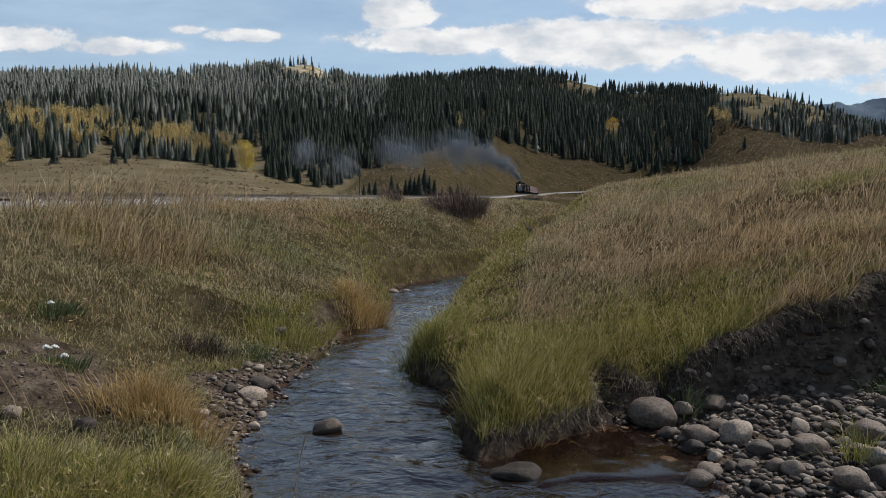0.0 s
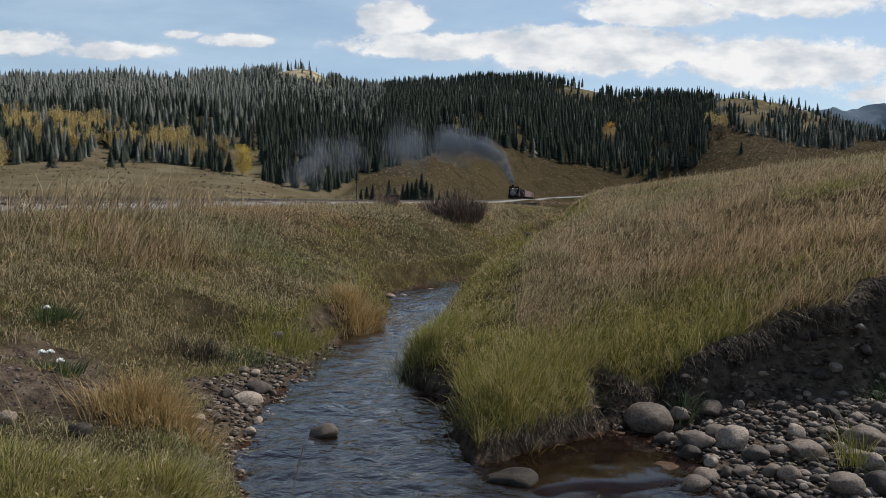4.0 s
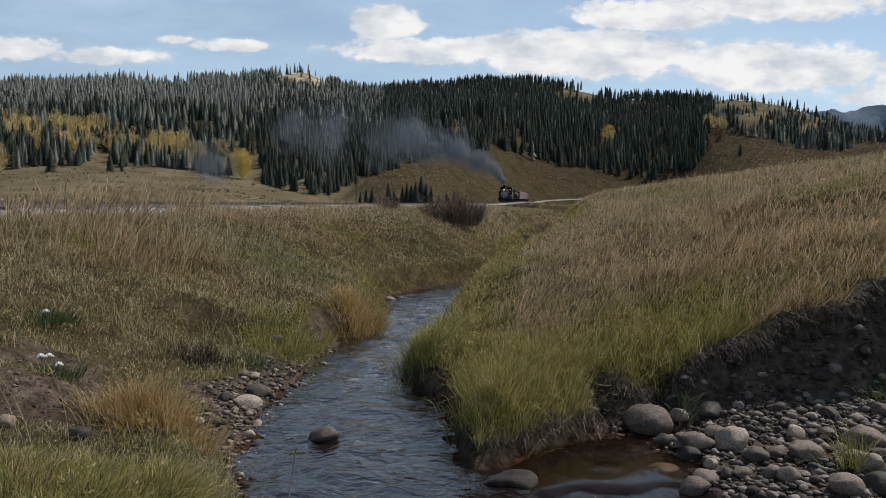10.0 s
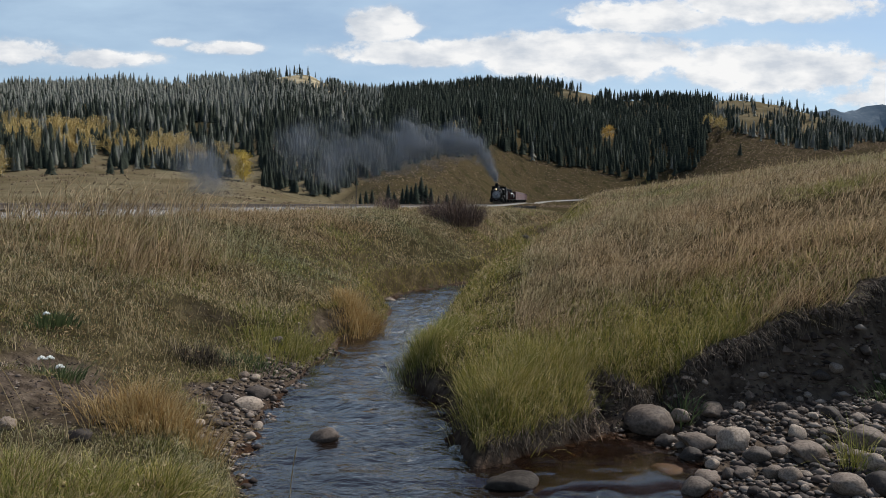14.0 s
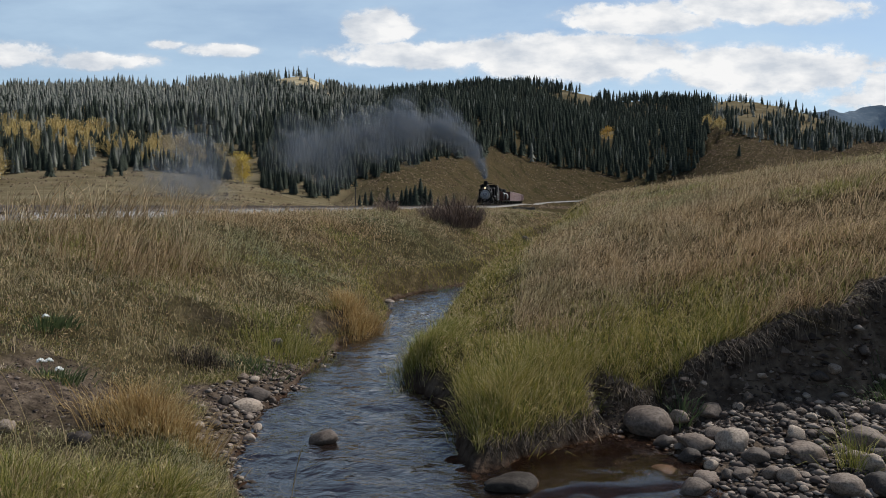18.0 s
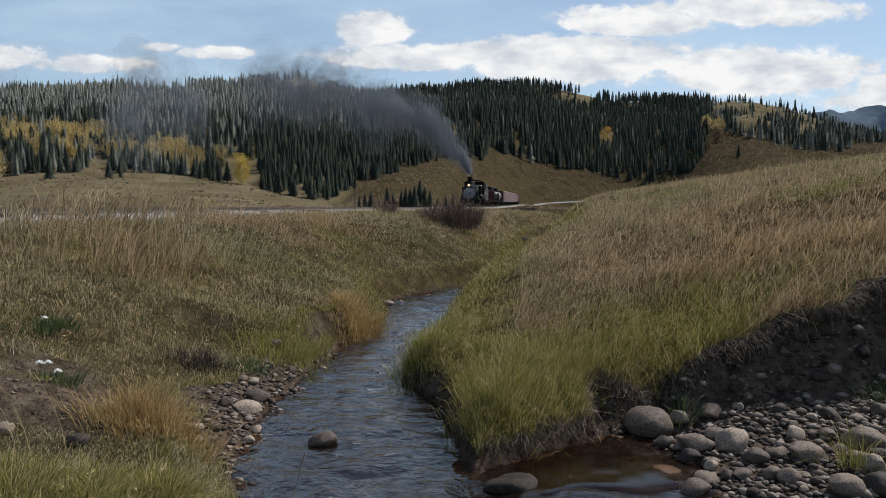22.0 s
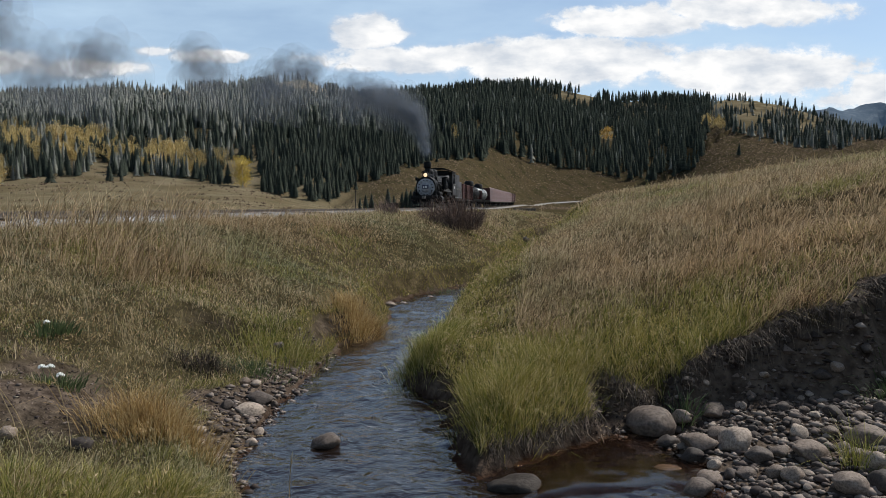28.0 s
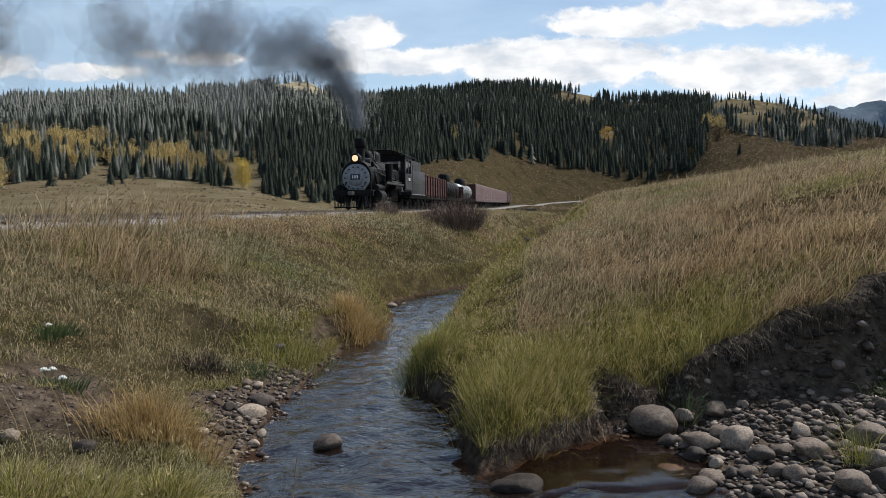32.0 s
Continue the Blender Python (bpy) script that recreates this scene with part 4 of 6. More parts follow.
def locomotive():
    """Origin on the rails under the chimney, x ahead."""
    t = tagged(new("steam_locomotive"), "black narrow-gauge steam locomotive with lit headlight", "locomotive")
    part("boiler", lathe(bmesh.new(), ((-5.9, 0.92), (-5.8, 0.96), (-4.0, 0.95), (-3.8, 0.92), (-2.6, 0.88), (-1.1, 0.84), (-1.05, 0.87), (-0.9, 0.87), (-0.85, 0.84)), "X", (0, 0, 1.98), 40), M_BLACK, t)
    b = lathe(bmesh.new(), ((-0.9, 0.85), (0.95, 0.85), (1.0, 0.83), (1.02, 0.79)), "X", (0, 0, 1.86), 40)
    smokebox = part("smokebox", b, M_BLACK, t)
    f = lathe(bmesh.new(), ((1.0, 0.78), (1.07, 0.76), (1.10, 0.70), (1.10, 0.45), (1.14, 0.42), (1.20, 0.30), (1.22, 0.0001)), "X", (0, 0, 1.74), 40)
    face = part("smokebox_front", f, M_GRAPHITE, smokebox, "silver-painted smokebox front")
    for k in range(14):
        a = 2 * math.pi * k / 14
        part("door_clamp", box(bmesh.new(), 1.08, 1.15, 0.6 * math.cos(a) - 0.05, 0.6 * math.cos(a) + 0.05, 1.74 + 0.6 * math.sin(a) - 0.03, 1.74 + 0.6 * math.sin(a) + 0.03, 0.01), M_BLACK, smokebox)
    plate = part("number_plate", box(bmesh.new(), 1.2, 1.25, -0.27, 0.27, 1.64, 1.94, 0.015), M_PLATE, t, "dark plate with pale bars")
    for k in (-0.13, 0.0, 0.13):
        part("plate_bar", box(bmesh.new(), 1.252, 1.26, k - 0.035, k + 0.035, 1.71, 1.87), M_WHITE, plate)
    s = lathe(bmesh.new(), ((2.5, 0.40), (2.66, 0.27), (2.8, 0.235), (3.42, 0.25), (3.46, 0.30), (3.55, 0.325), (3.88, 0.325), (3.95, 0.30), (3.94, 0.22), (3.6, 0.19)), "Z", n=28)
    part("chimney", s, M_BLACK, t)
    h = lathe(bmesh.new(), ((0.55, 0.20), (0.6, 0.25), (1.1, 0.25), (1.14, 0.27), (1.18, 0.25)), "X", (0, 0, 2.80), 24)
    box(h, 0.6, 1.05, -0.2, 0.2, 2.45, 2.62)
    box(h, 0.7, 0.95, -0.1, 0.1, 3.02, 3.1)
    head = part("headlight", h, M_BLACK, t)
    part("lens", lathe(bmesh.new(), ((1.17, 0.175), (1.2, 0.16), (1.22, 0.09), (1.225, 0.001)), "X", (0, 0, 2.80), 24), M_LAMP, head, "glowing headlight lens")
    for x, r, top in ((-1.45, 0.33, 3.42), (-3.0, 0.38, 3.5)):
        part("dome", lathe(bmesh.new(), ((2.6, r + 0.16), (2.82, r + 0.03), (top - 0.35, r), (top - 0.15, r * 0.88), (top - 0.03, r * 0.5), (top, 0.02)), "Z", (x, 0, 0), 26), M_BLACK, t)
    bell = lathe(bmesh.new(), ((3.05, 0.2), (3.1, 0.17), (3.25, 0.12), (3.35, 0.05), (3.37, 0.01)), "Z", (-2.25, 0, 0), 16)
    box(bell, -2.3, -2.2, -0.26, -0.22, 2.75, 3.4)
    box(bell, -2.3, -2.2, 0.22, 0.26, 2.75, 3.4)
    box(bell, -2.3, -2.2, -0.26, 0.26, 3.36, 3.42)
    part("bell", bell, M_GREASE, t)
    part("whistle", tube(bmesh.new(), (-3.7, 0.2, 2.8), (-3.7, 0.2, 3.45), 0.06, 0.06, 10), M_GREASE, t)
    # cab
    for sd in (1, -1):
        w = bmesh.new()
        y0, y1 = sd * 1.38 - 0.025, sd * 1.38 + 0.025
        box(w, -7.9, -5.7, y0, y1, 1.25, 2.25)
        for x0, x1 in ((-7.9, -7.6), (-6.85, -6.7), (-5.95, -5.7)):
            box(w, x0, x1, y0, y1, 2.25, 3.15)
        box(w, -7.9, -5.7, y0, y1, 3.15, 3.35)
        side = part("cab_side", w, M_TENDER, t)
        part("window_frame", box(bmesh.new(), -7.7, -5.9, sd * 1.41 - 0.015, sd * 1.41 + 0.015, 2.2, 2.27, 0.01), M_GREASE, side)
        n_ = part("cab_plate", box(bmesh.new(), -7.3, -6.5, sd * 1.415 - 0.006, sd * 1.415 + 0.006, 1.75, 2.1), M_BLACK, side)
        for k in range(3):
            part("plate_bar", box(bmesh.new(), -7.15 + 0.22 * k, -7.02 + 0.22 * k, sd * 1.423 - 0.004, sd * 1.423 + 0.004, 1.82, 2.03), M_WHITE, n_)
    fr = bmesh.new()
    for y0, y1 in ((-1.38, -1.08), (1.08, 1.38)):
        box(fr, -5.75, -5.7, y0, y1, 1.25, 2.3)
        box(fr, -5.75, -5.7, y0, y1, 3.0, 3.4)
    box(fr, -5.75, -5.7, -1.08, 1.08, 3.02, 3.5)
    part("cab_front", fr, M_BLACK, t)
    for y in (-1.23, 1.23):
        part("front_window", box(bmesh.new(), -5.74, -5.71, y - 0.14, y + 0.14, 2.3, 3.0), M_DARK_GLASS, t)
    rf = bmesh.new()
    for k in range(9):
        a0, a1 = (-1.52 + 3.04 * k / 9), (-1.52 + 3.04 * (k + 1) / 9)
        z0, z1 = 3.75 - 0.16 * a0 * a0, 3.75 - 0.16 * a1 * a1
        vs = [rf.verts.new(c) for c in ((-8.3, a0, z0), (-5.3, a0, z0), (-5.3, a1, z1), (-8.3, a1, z1), (-8.3, a0, z0 - 0.05), (-5.3, a0, z0 - 0.05), (-5.3, a1, z1 - 0.05), (-8.3, a1, z1 - 0.05))]
        for q in ((0, 1, 2, 3), (7, 6, 5, 4), (0, 4, 5, 1), (3, 2, 6, 7), (1, 5, 6, 2), (0, 3, 7, 4)):
            rf.faces.new([vs[i] for i in q])
    part("cab_roof", rf, M_BLACK, t)
    part("cab_floor", box(bmesh.new(), -8.0, -5.7, -1.35, 1.35, 1.15, 1.25), M_BLACK, t)
    part("backhead", box(bmesh.new(), -6.0, -5.9, -0.9, 0.9, 1.25, 2.9, 0.05), M_BLACK, t)
    # frame, cylinders, running gear
    part("frame", box(bmesh.new(), -7.9, 1.3, -0.42, 0.42, 0.55, 1.05), M_BLACK, t)
    part("firebox", box(bmesh.new(), -5.9, -4.2, -0.85, 0.85, 0.75, 1.9, 0.1), M_BLACK, t)
    for sd in (1, -1):
        c = lathe(bmesh.new(), ((-0.65, 0.22), (-0.6, 0.36), (0.6, 0.36), (0.65, 0.22)), "X", (0.0, sd * 1.0, 0.72), 22)
        lathe(c, ((-0.8, 0.14), (-0.75, 0.2), (0.75, 0.2), (0.8, 0.14)), "X", (0.0, sd * 1.0, 1.2), 18)
        box(c, -0.5, 0.5, sd * 0.4, sd * 0.95, 0.5, 1.2)
        part("cylinder", c, M_BLACK, t)
        b = box(bmesh.new(), -5.7, -0.9, sd * 0.85, sd * 1.28, 1.52, 1.57, 0.01)
        part("running_board", b, M_BLACK, t)
        st = bmesh.new()
        for k in range(4):
            box(st, -0.9 + 0.32 * k, -0.5 + 0.32 * k, sd * 0.95, sd * 1.25, 1.45 - 0.25 * k, 1.49 - 0.25 * k)
        part("front_steps", st, M_BLACK, t)
        rail_ = tube(bmesh.new(), (0.6, sd * 0.93, 2.25), (-5.7, sd * 1.0, 2.4), 0.022, 0.022, 6)
        for k in range(5):
            x = 0.2 - 1.3 * k
            tube(rail_, (x, sd * 0.8, 2.2), (x, sd * 0.97, 2.3), 0.02, 0.02, 6)
        part("handrail", rail_, M_GREASE, t)
        p = tube(bmesh.new(), (-2.2, sd * 1.12, 1.62), (-2.2, sd * 1.12, 2.2), 0.2, 0.2, 14)
        tube(p, (-2.2, sd * 1.12, 2.2), (-2.2, sd * 1.12, 2.65), 0.23, 0.23, 14)
        part("air_pump", p, M_BLACK, t)
        part("air_tank", tube(bmesh.new(), (-3.4, sd * 1.08, 1.36), (-5.3, sd * 1.08, 1.36), 0.18, 0.18, 14), M_BLACK, t)
        g = tube(bmesh.new(), (-0.7, sd * 1.0, 0.72), (-1.2, sd * 1.0, 0.72), 0.045, 0.045, 8)
        box(g, -1.4, -0.7, sd * 1.0 - 0.06, sd * 1.0 + 0.06, 0.86, 0.93)
        box(g, -1.3, -1.05, sd * 1.0 - 0.1, sd * 1.0 + 0.1, 0.6, 0.85, 0.02)
        part("crosshead", g, M_GREASE, t)
        for q, w in (((-2.6, sd * 0.85, 2.3), (-3.2, sd * 1.1, 1.6)), ((0.2, sd * 0.8, 2.1), (0.1, sd * 0.98, 1.35)), ((-4.6, sd * 0.9, 2.2), (-4.8, sd * 1.2, 0.9))):
            part("steam_pipe", tube(bmesh.new(), q, w, 0.07, 0.07, 8), M_BLACK, t)
        part("marker_lamp", lathe(bmesh.new(), ((2.38, 0.07), (2.42, 0.1), (2.6, 0.1), (2.66, 0.04)), "Z", (0.7, sd * 0.86, 0), 12), M_BLACK, t)
    for x in (-1.5, -2.56, -3.62, -4.68):
        wheelset(t, x, DRIVER, DRIVE_R)
    wheelset(t, 0.75, WHEEL_SMALL, 0.36)
    for sd in (1, -1):
        r = box(bmesh.new(), -3.3, 0.05, -0.03, 0.03, -0.06, 0.06, 0.015)
        for k in range(4):
            tube(r, (-1.06 * k, -0.04, 0), (-1.06 * k, 0.04, 0), 0.11, 0.11, 12)
        rod = part("side_rod", r, M_GREASE, t)
        rod.matrix_basis = pose(-1.5 + 0.25, 0.68 * sd, DRIVE_R)
        RODS.append((rod, -1.5, 0.68 * sd))
    # pipes, rods and fittings along the boiler
    for sd in (1, -1):
        for k, x in enumerate((-1.35, -1.6)):
            part("sand_pipe", tube(bmesh.new(), (x, sd * 0.35, 2.95), (x - 0.15, sd * 0.93, 2.0), 0.022, 0.022, 6), M_BLACK, t)
            part("sand_pipe", tube(bmesh.new(), (x - 0.15, sd * 0.93, 2.0), (x - 0.45, sd * 0.75, 0.6), 0.022, 0.022, 6), M_BLACK, t)
        part("reversing_rod", box(bmesh.new(), -5.8, -1.9, sd * 1.16 - 0.02, sd * 1.16 + 0.02, 1.62, 1.70, 0.008), M_GREASE, t)
        part("feed_pipe", tube(bmesh.new(), (-0.6, sd * 0.92, 2.05), (-5.6, sd * 1.0, 1.78), 0.035, 0.035, 8), M_GREASE, t)
        part("check_valve", tube(bmesh.new(), (-0.6, sd * 0.78, 2.05), (-0.6, sd * 1.02, 2.05), 0.08, 0.06, 10), M_GREASE, t)
        part("board_edge", box(bmesh.new(), -5.7, -0.9, sd * 1.275, sd * 1.30, 1.45, 1.58, 0.005), M_GREASE, t)
        for x in (-0.95, -2.5, -4.1):
            part("board_bracket", tube(bmesh.new(), (x, sd * 1.22, 1.5), (x, sd * 0.7, 1.05), 0.025, 0.025, 6), M_BLACK, t)
        for x in (-2.03, -3.09, -4.15):
            part("brake_hanger", box(bmesh.new(), x - 0.05, x + 0.05, sd * 0.5, sd * 0.62, 0.2, 0.95, 0.01), M_BLACK, t)
        part("cab_step", box(bmesh.new(), -7.6, -7.0, sd * 1.15, sd * 1.4, 0.5, 0.54), M_BLACK, t)
        part("step_hanger", box(bmesh.new(), -7.55, -7.5, sd * 1.3, sd * 1.36, 0.5, 1.2), M_BLACK, t)
        part("grab_iron", tube(bmesh.new(), (-7.95, sd * 1.44, 1.3), (-7.95, sd * 1.44, 2.9), 0.02, 0.02, 6), M_GREASE, t)
        part("injector", tube(bmesh.new(), (-5.3, sd * 1.2, 1.1), (-5.3, sd * 1.2, 1.4), 0.12, 0.08, 10), M_GREASE, t)
        part("valve_rod", tube(bmesh.new(), (-0.7, sd * 1.0, 1.2), (-2.2, sd * 0.85, 1.15), 0.03, 0.03, 6), M_GREASE, t)
        part("main_rod", box(bmesh.new(), -2.7, -1.1, sd * 0.98 - 0.03, sd * 0.98 + 0.03, 0.6, 0.7, 0.015), M_GREASE, t)
    part("generator", tube(bmesh.new(), (-0.55, 0.45, 2.72), (-0.55, 0.05, 2.78), 0.16, 0.16, 12), M_GREASE, t)
    part("classification_bracket", box(bmesh.new(), 0.6, 0.75, -0.9, 0.9, 2.34, 2.38, 0.005), M_BLACK, t)
    for k in range(3):
        x = -1.9 - 1.25 * k
        part("boiler_band", lathe(bmesh.new(), ((x - 0.04, 0.865 + 0.02 * k), (x - 0.04, 0.885 + 0.02 * k), (x + 0.04, 0.885 + 0.02 * k), (x + 0.04, 0.865 + 0.02 * k)), "X", (0, 0, 1.98), 36), M_GREASE, t)
    # pilot
    part("pilot_beam", box(bmesh.new(), 1.55, 1.8, -1.12, 1.12, 0.75, 1.02, 0.02), M_BLACK, t)
    part("front_deck", box(bmesh.new(), 0.9, 1.7, -1.05, 1.05, 1.02, 1.07, 0.01), M_BLACK, t)
    for k in range(11):
        y = -1.0 + 0.2 * k
        part("pilot_slat", tube(bmesh.new(), (1.78, y, 0.78), (2.45 - 0.42 * abs(y), y * 0.92, 0.14), 0.035, 0.035, 6), M_BLACK, t)
    part("pilot_base", box(bmesh.new(), 1.75, 2.0, -1.0, 1.0, 0.1, 0.18, 0.02), M_BLACK, t)
    part("coupler", box(bmesh.new(), 1.8, 2.35, -0.12, 0.12, 0.78, 0.98, 0.03), M_GREASE, t)
    for sd in (1, -1):
        part("pilot_brace", tube(bmesh.new(), (1.0, sd * 0.5, 1.6), (1.6, sd * 0.6, 1.08), 0.03, 0.03, 6), M_BLACK, t)
        part("flag_staff", tube(bmesh.new(), (1.7, sd * 1.0, 1.0), (1.7, sd * 1.0, 1.5), 0.015, 0.015, 6), M_GREASE, t)
    return t


def tender():
    t = tagged(new("tender"), "dusty black steel tender loaded with coal", "tender")
    part("tank", box(bmesh.new(), -5.3, -0.1, -1.30, 1.30, 0.95, 2.65, 0.05), M_TENDER, t)
    b = bmesh.new()
    for y in (-1.27, 1.27):
        box(b, -3.6, -0.1, y - 0.03, y + 0.03, 2.6, 3.25)
    box(b, -3.6, -3.54, -1.27, 1.27, 2.6, 3.25)
    part("coal_boards", b, M_TENDER, t)
    c = bmesh.new()
    bmesh.ops.create_icosphere(c, subdivisions=4, radius=1.0, matrix=pose(-1.8, 0, 2.65) @ Matrix.Diagonal((1.65, 1.2, 0.7, 1)))
    for v in c.verts:
        v.co += noise.noise_vector(v.co * 4) * 0.12
    part("coal_load", c, M_COAL, t)
    part("deck", box(bmesh.new(), -5.5, 0.1, -1.2, 1.2, 0.75, 0.95, 0.02), M_BLACK, t)
    for sd in (1, -1):
        part("lettering_bar", box(bmesh.new(), -4.4, -1.2, sd * 1.303 - 0.004, sd * 1.303 + 0.004, 1.75, 1.95), M_GREASE, t)
        part("trim_strip", box(bmesh.new(), -5.3, -0.1, sd * 1.31 - 0.01, sd * 1.31 + 0.01, 0.97, 1.02), M_GRAPHITE, t)
    part("water_hatch", tube(bmesh.new(), (-4.5, 0, 2.6), (-4.5, 0, 2.9), 0.28, 0.3, 14), M_BLACK, t)
    for x in (-1.25, -4.15):
        truck(t, x)
    return t


def underframe(t, length):
    part("underframe", box(bmesh.new(), -length, 0, -1.1, 1.1, 0.78, 0.98, 0.02), M_BLACK, t)
    for x in (-1.6, -length + 1.6):
        truck(t, x)
    for x, s in ((0.0, 1), (-length, -1)):
        part("coupler", box(bmesh.new(), x - 0.28 if s < 0 else x, x if s < 0 else x + 0.28, -0.1, 0.1, 0.68, 0.85, 0.02), M_BLACK, t)


def gondola(planks, stake_w, stake_mt, label):
    """High-sided plank gondola with stakes."""
    L = 11.4
    H = 1.06 + 0.235 * planks
    t = tagged(new("gondola_car"), label, "freight car", "cars of the train")
    part("floor", box(bmesh.new(), -L, 0, -1.1, 1.1, 0.98, 1.05), M_OXIDE, t)
    underframe(t, L)
    plank = from_bm("plank", box(bmesh.new(), -L, 0, -0.03, 0.03, 0.0, 0.225, 0.008))
    plank.materials.append(M_OXIDE)
    end = from_bm("plank", box(bmesh.new(), -0.03, 0.03, -1.1, 1.1, 0.0, 0.225, 0.008))
    end.materials.append(M_OXIDE)
    for k in range(planks):
        for sd in (1, -1):
            part("plank", plank, M_OXIDE, t).matrix_basis = pose(0, sd * 1.13, 1.06 + 0.235 * k)
        for x in (-L + 0.04, -0.04):
            part("plank", end, M_OXIDE, t).matrix_basis = pose(x, 0, 1.06 + 0.235 * k)
    stake = from_bm("stake", box(bmesh.new(), -stake_w, stake_w, -0.04, 0.04, 0.85, H + 0.05, 0.012))
    stake.materials.append(stake_mt)
    for k in range(10):
        for sd in (1, -1):
            part("stake", stake, stake_mt, t).matrix_basis = pose(-0.12 - k * (L - 0.24) / 9, sd * 1.205, 0)
    for sd in (1, -1):
        part("top_rail", box(bmesh.new(), -L, 0, sd * 1.14 - 0.06, sd * 1.14 + 0.06, H, H + 0.07, 0.01), stake_mt, t)
        g = bmesh.new()
        for k in range(4):
            tube(g, (-0.15, sd * 1.26, 1.2 + 0.33 * k), (-0.5, sd * 1.26, 1.2 + 0.33 * k), 0.015, 0.015, 6)
        part("grab_irons", g, M_BLACK, t)
    return t


def tank_car(mt, label):
    L = 11.6
    t = tagged(new("tank_car"), label, "freight car", "cars of the train")
    underframe(t, L)
    part("tank", lathe(bmesh.new(), ((-L + 0.7, 0.3), (-L + 0.75, 0.75), (-L + 0.95, 0.9), (-0.95, 0.9), (-0.75, 0.75), (-0.7, 0.3)), "X", (0, 0, 1.84), 30), mt, t)
    part("tank_dome", lathe(bmesh.new(), ((2.7, 0.62), (3.25, 0.6), (3.36, 0.5), (3.38, 0.45), (3.42, 0.44), (3.45, 0.02)), "Z", (-L / 2, 0, 0), 22), M_BLACK, t)
    for x in (-2.6, -4.2, -5.8, -7.4):
        part("band", lathe(bmesh.new(), ((x - 0.05, 0.905), (x - 0.05, 0.925), (x + 0.05, 0.925), (x + 0.05, 0.905)), "X", (0, 0, 1.84), 30), M_BLACK, t)
    for x in (-1.4, -L + 1.4):
        part("saddle", box(bmesh.new(), x - 0.15, x + 0.15, -0.8, 0.8, 0.95, 1.5, 0.02), M_OXIDE, t)
    for x in (-0.25, -L + 0.25):
        part("end_bulkhead", box(bmesh.new(), x - 0.05, x + 0.05, -1.1, 1.1, 0.98, 2.3, 0.02), M_OXIDE, t)
    for sd in (1, -1):
        part("walkway", box(bmesh.new(), -L, 0, sd * 0.95, sd * 1.25, 0.98, 1.04), M_BLACK, t)
        h = tube(bmesh.new(), (-0.7, sd * 1.1, 1.95), (-L + 0.7, sd * 1.1, 1.95), 0.02, 0.02, 6)
        for k in range(6):
            x = -0.8 - k * (L - 1.6) / 5
            tube(h, (x, sd * 1.1, 1.0), (x, sd * 1.1, 1.95), 0.015, 0.015, 6)
        part("handrail", h, M_BLACK, t)
    return t


def boxcar():
    L = 9.2
    t = tagged(new("boxcar"), "dark red wooden boxcar at the end of the train", "freight car", "cars of the train")
    underframe(t, L)
    part("body", box(bmesh.new(), -L, 0, -1.2, 1.2, 0.98, 2.95, 0.02), M_OXIDE, t)
    r = bmesh.new()
    vs = [r.verts.new(c) for c in ((-L - 0.1, -1.32, 2.93), (0.1, -1.32, 2.93), (0.1, 0, 3.22), (-L - 0.1, 0, 3.22), (0.1, 1.32, 2.93), (-L - 0.1, 1.32, 2.93))]
    r.faces.new(vs[:4])
    r.faces.new((vs[3], vs[2], vs[4], vs[5]))
    r.faces.new((vs[1], vs[4], vs[2]))
    r.faces.new((vs[0], vs[3], vs[5]))
    r.faces.new((vs[0], vs[5], vs[4], vs[1]))
    part("roof", r, M_BLACK, t)
    for sd in (1, -1):
        d = part("sliding_door", box(bmesh.new(), -5.5, -3.7, sd * 1.235 - 0.03, sd * 1.235 + 0.03, 1.02, 2.85, 0.01), M_OXIDE, t)
        part("door_handle", box(bmesh.new(), -3.95, -3.9, sd * 1.28 - 0.015, sd * 1.28 + 0.015, 1.7, 2.0), M_BLACK, d)
        for k in range(12):
            x = -0.2 - 0.8 * k
            if not -5.6 < x < -3.6:
                part("batten", box(bmesh.new(), x - 0.04, x + 0.04, sd * 1.215 - 0.02, sd * 1.215 + 0.02, 1.0, 2.92), M_OXIDE_PALE, t)
    return t


RODS = []
loco = locomotive()
tend = tender()
first = gondola(6, 0.05, M_OXIDE, "dark red plank-sided gondola car")
TRAIN = [(loco, 0.0), (tend, 8.2), (first, 14.0), (tank_car(M_BLACK, "black tank car with red bulkheads and a tall dome"), 26.3),
         (tank_car(M_TANK, "silver-grey banded tank car with a dome"), 38.6)]
tall = gondola(8, 0.17, M_OXIDE_PALE, "high red gondola car with broad pale stakes")
TRAIN.append((tall, 51.0))
for k in range(1, 5):
    TRAIN.append((copy_thing(tall, Matrix.Identity(4)), 51.0 + 12.0 * k))
last = boxcar()
TRAIN.append((last, 111.2))
TRAIN.append((copy_thing(last, Matrix.Identity(4)), 121.2))
SPEED = 5.68
HEAD_S = float(np.interp(41.4, ARC_Y, ARC_S)) + SPEED * 32.0


def train_s(t):
    return HEAD_S - SPEED * t

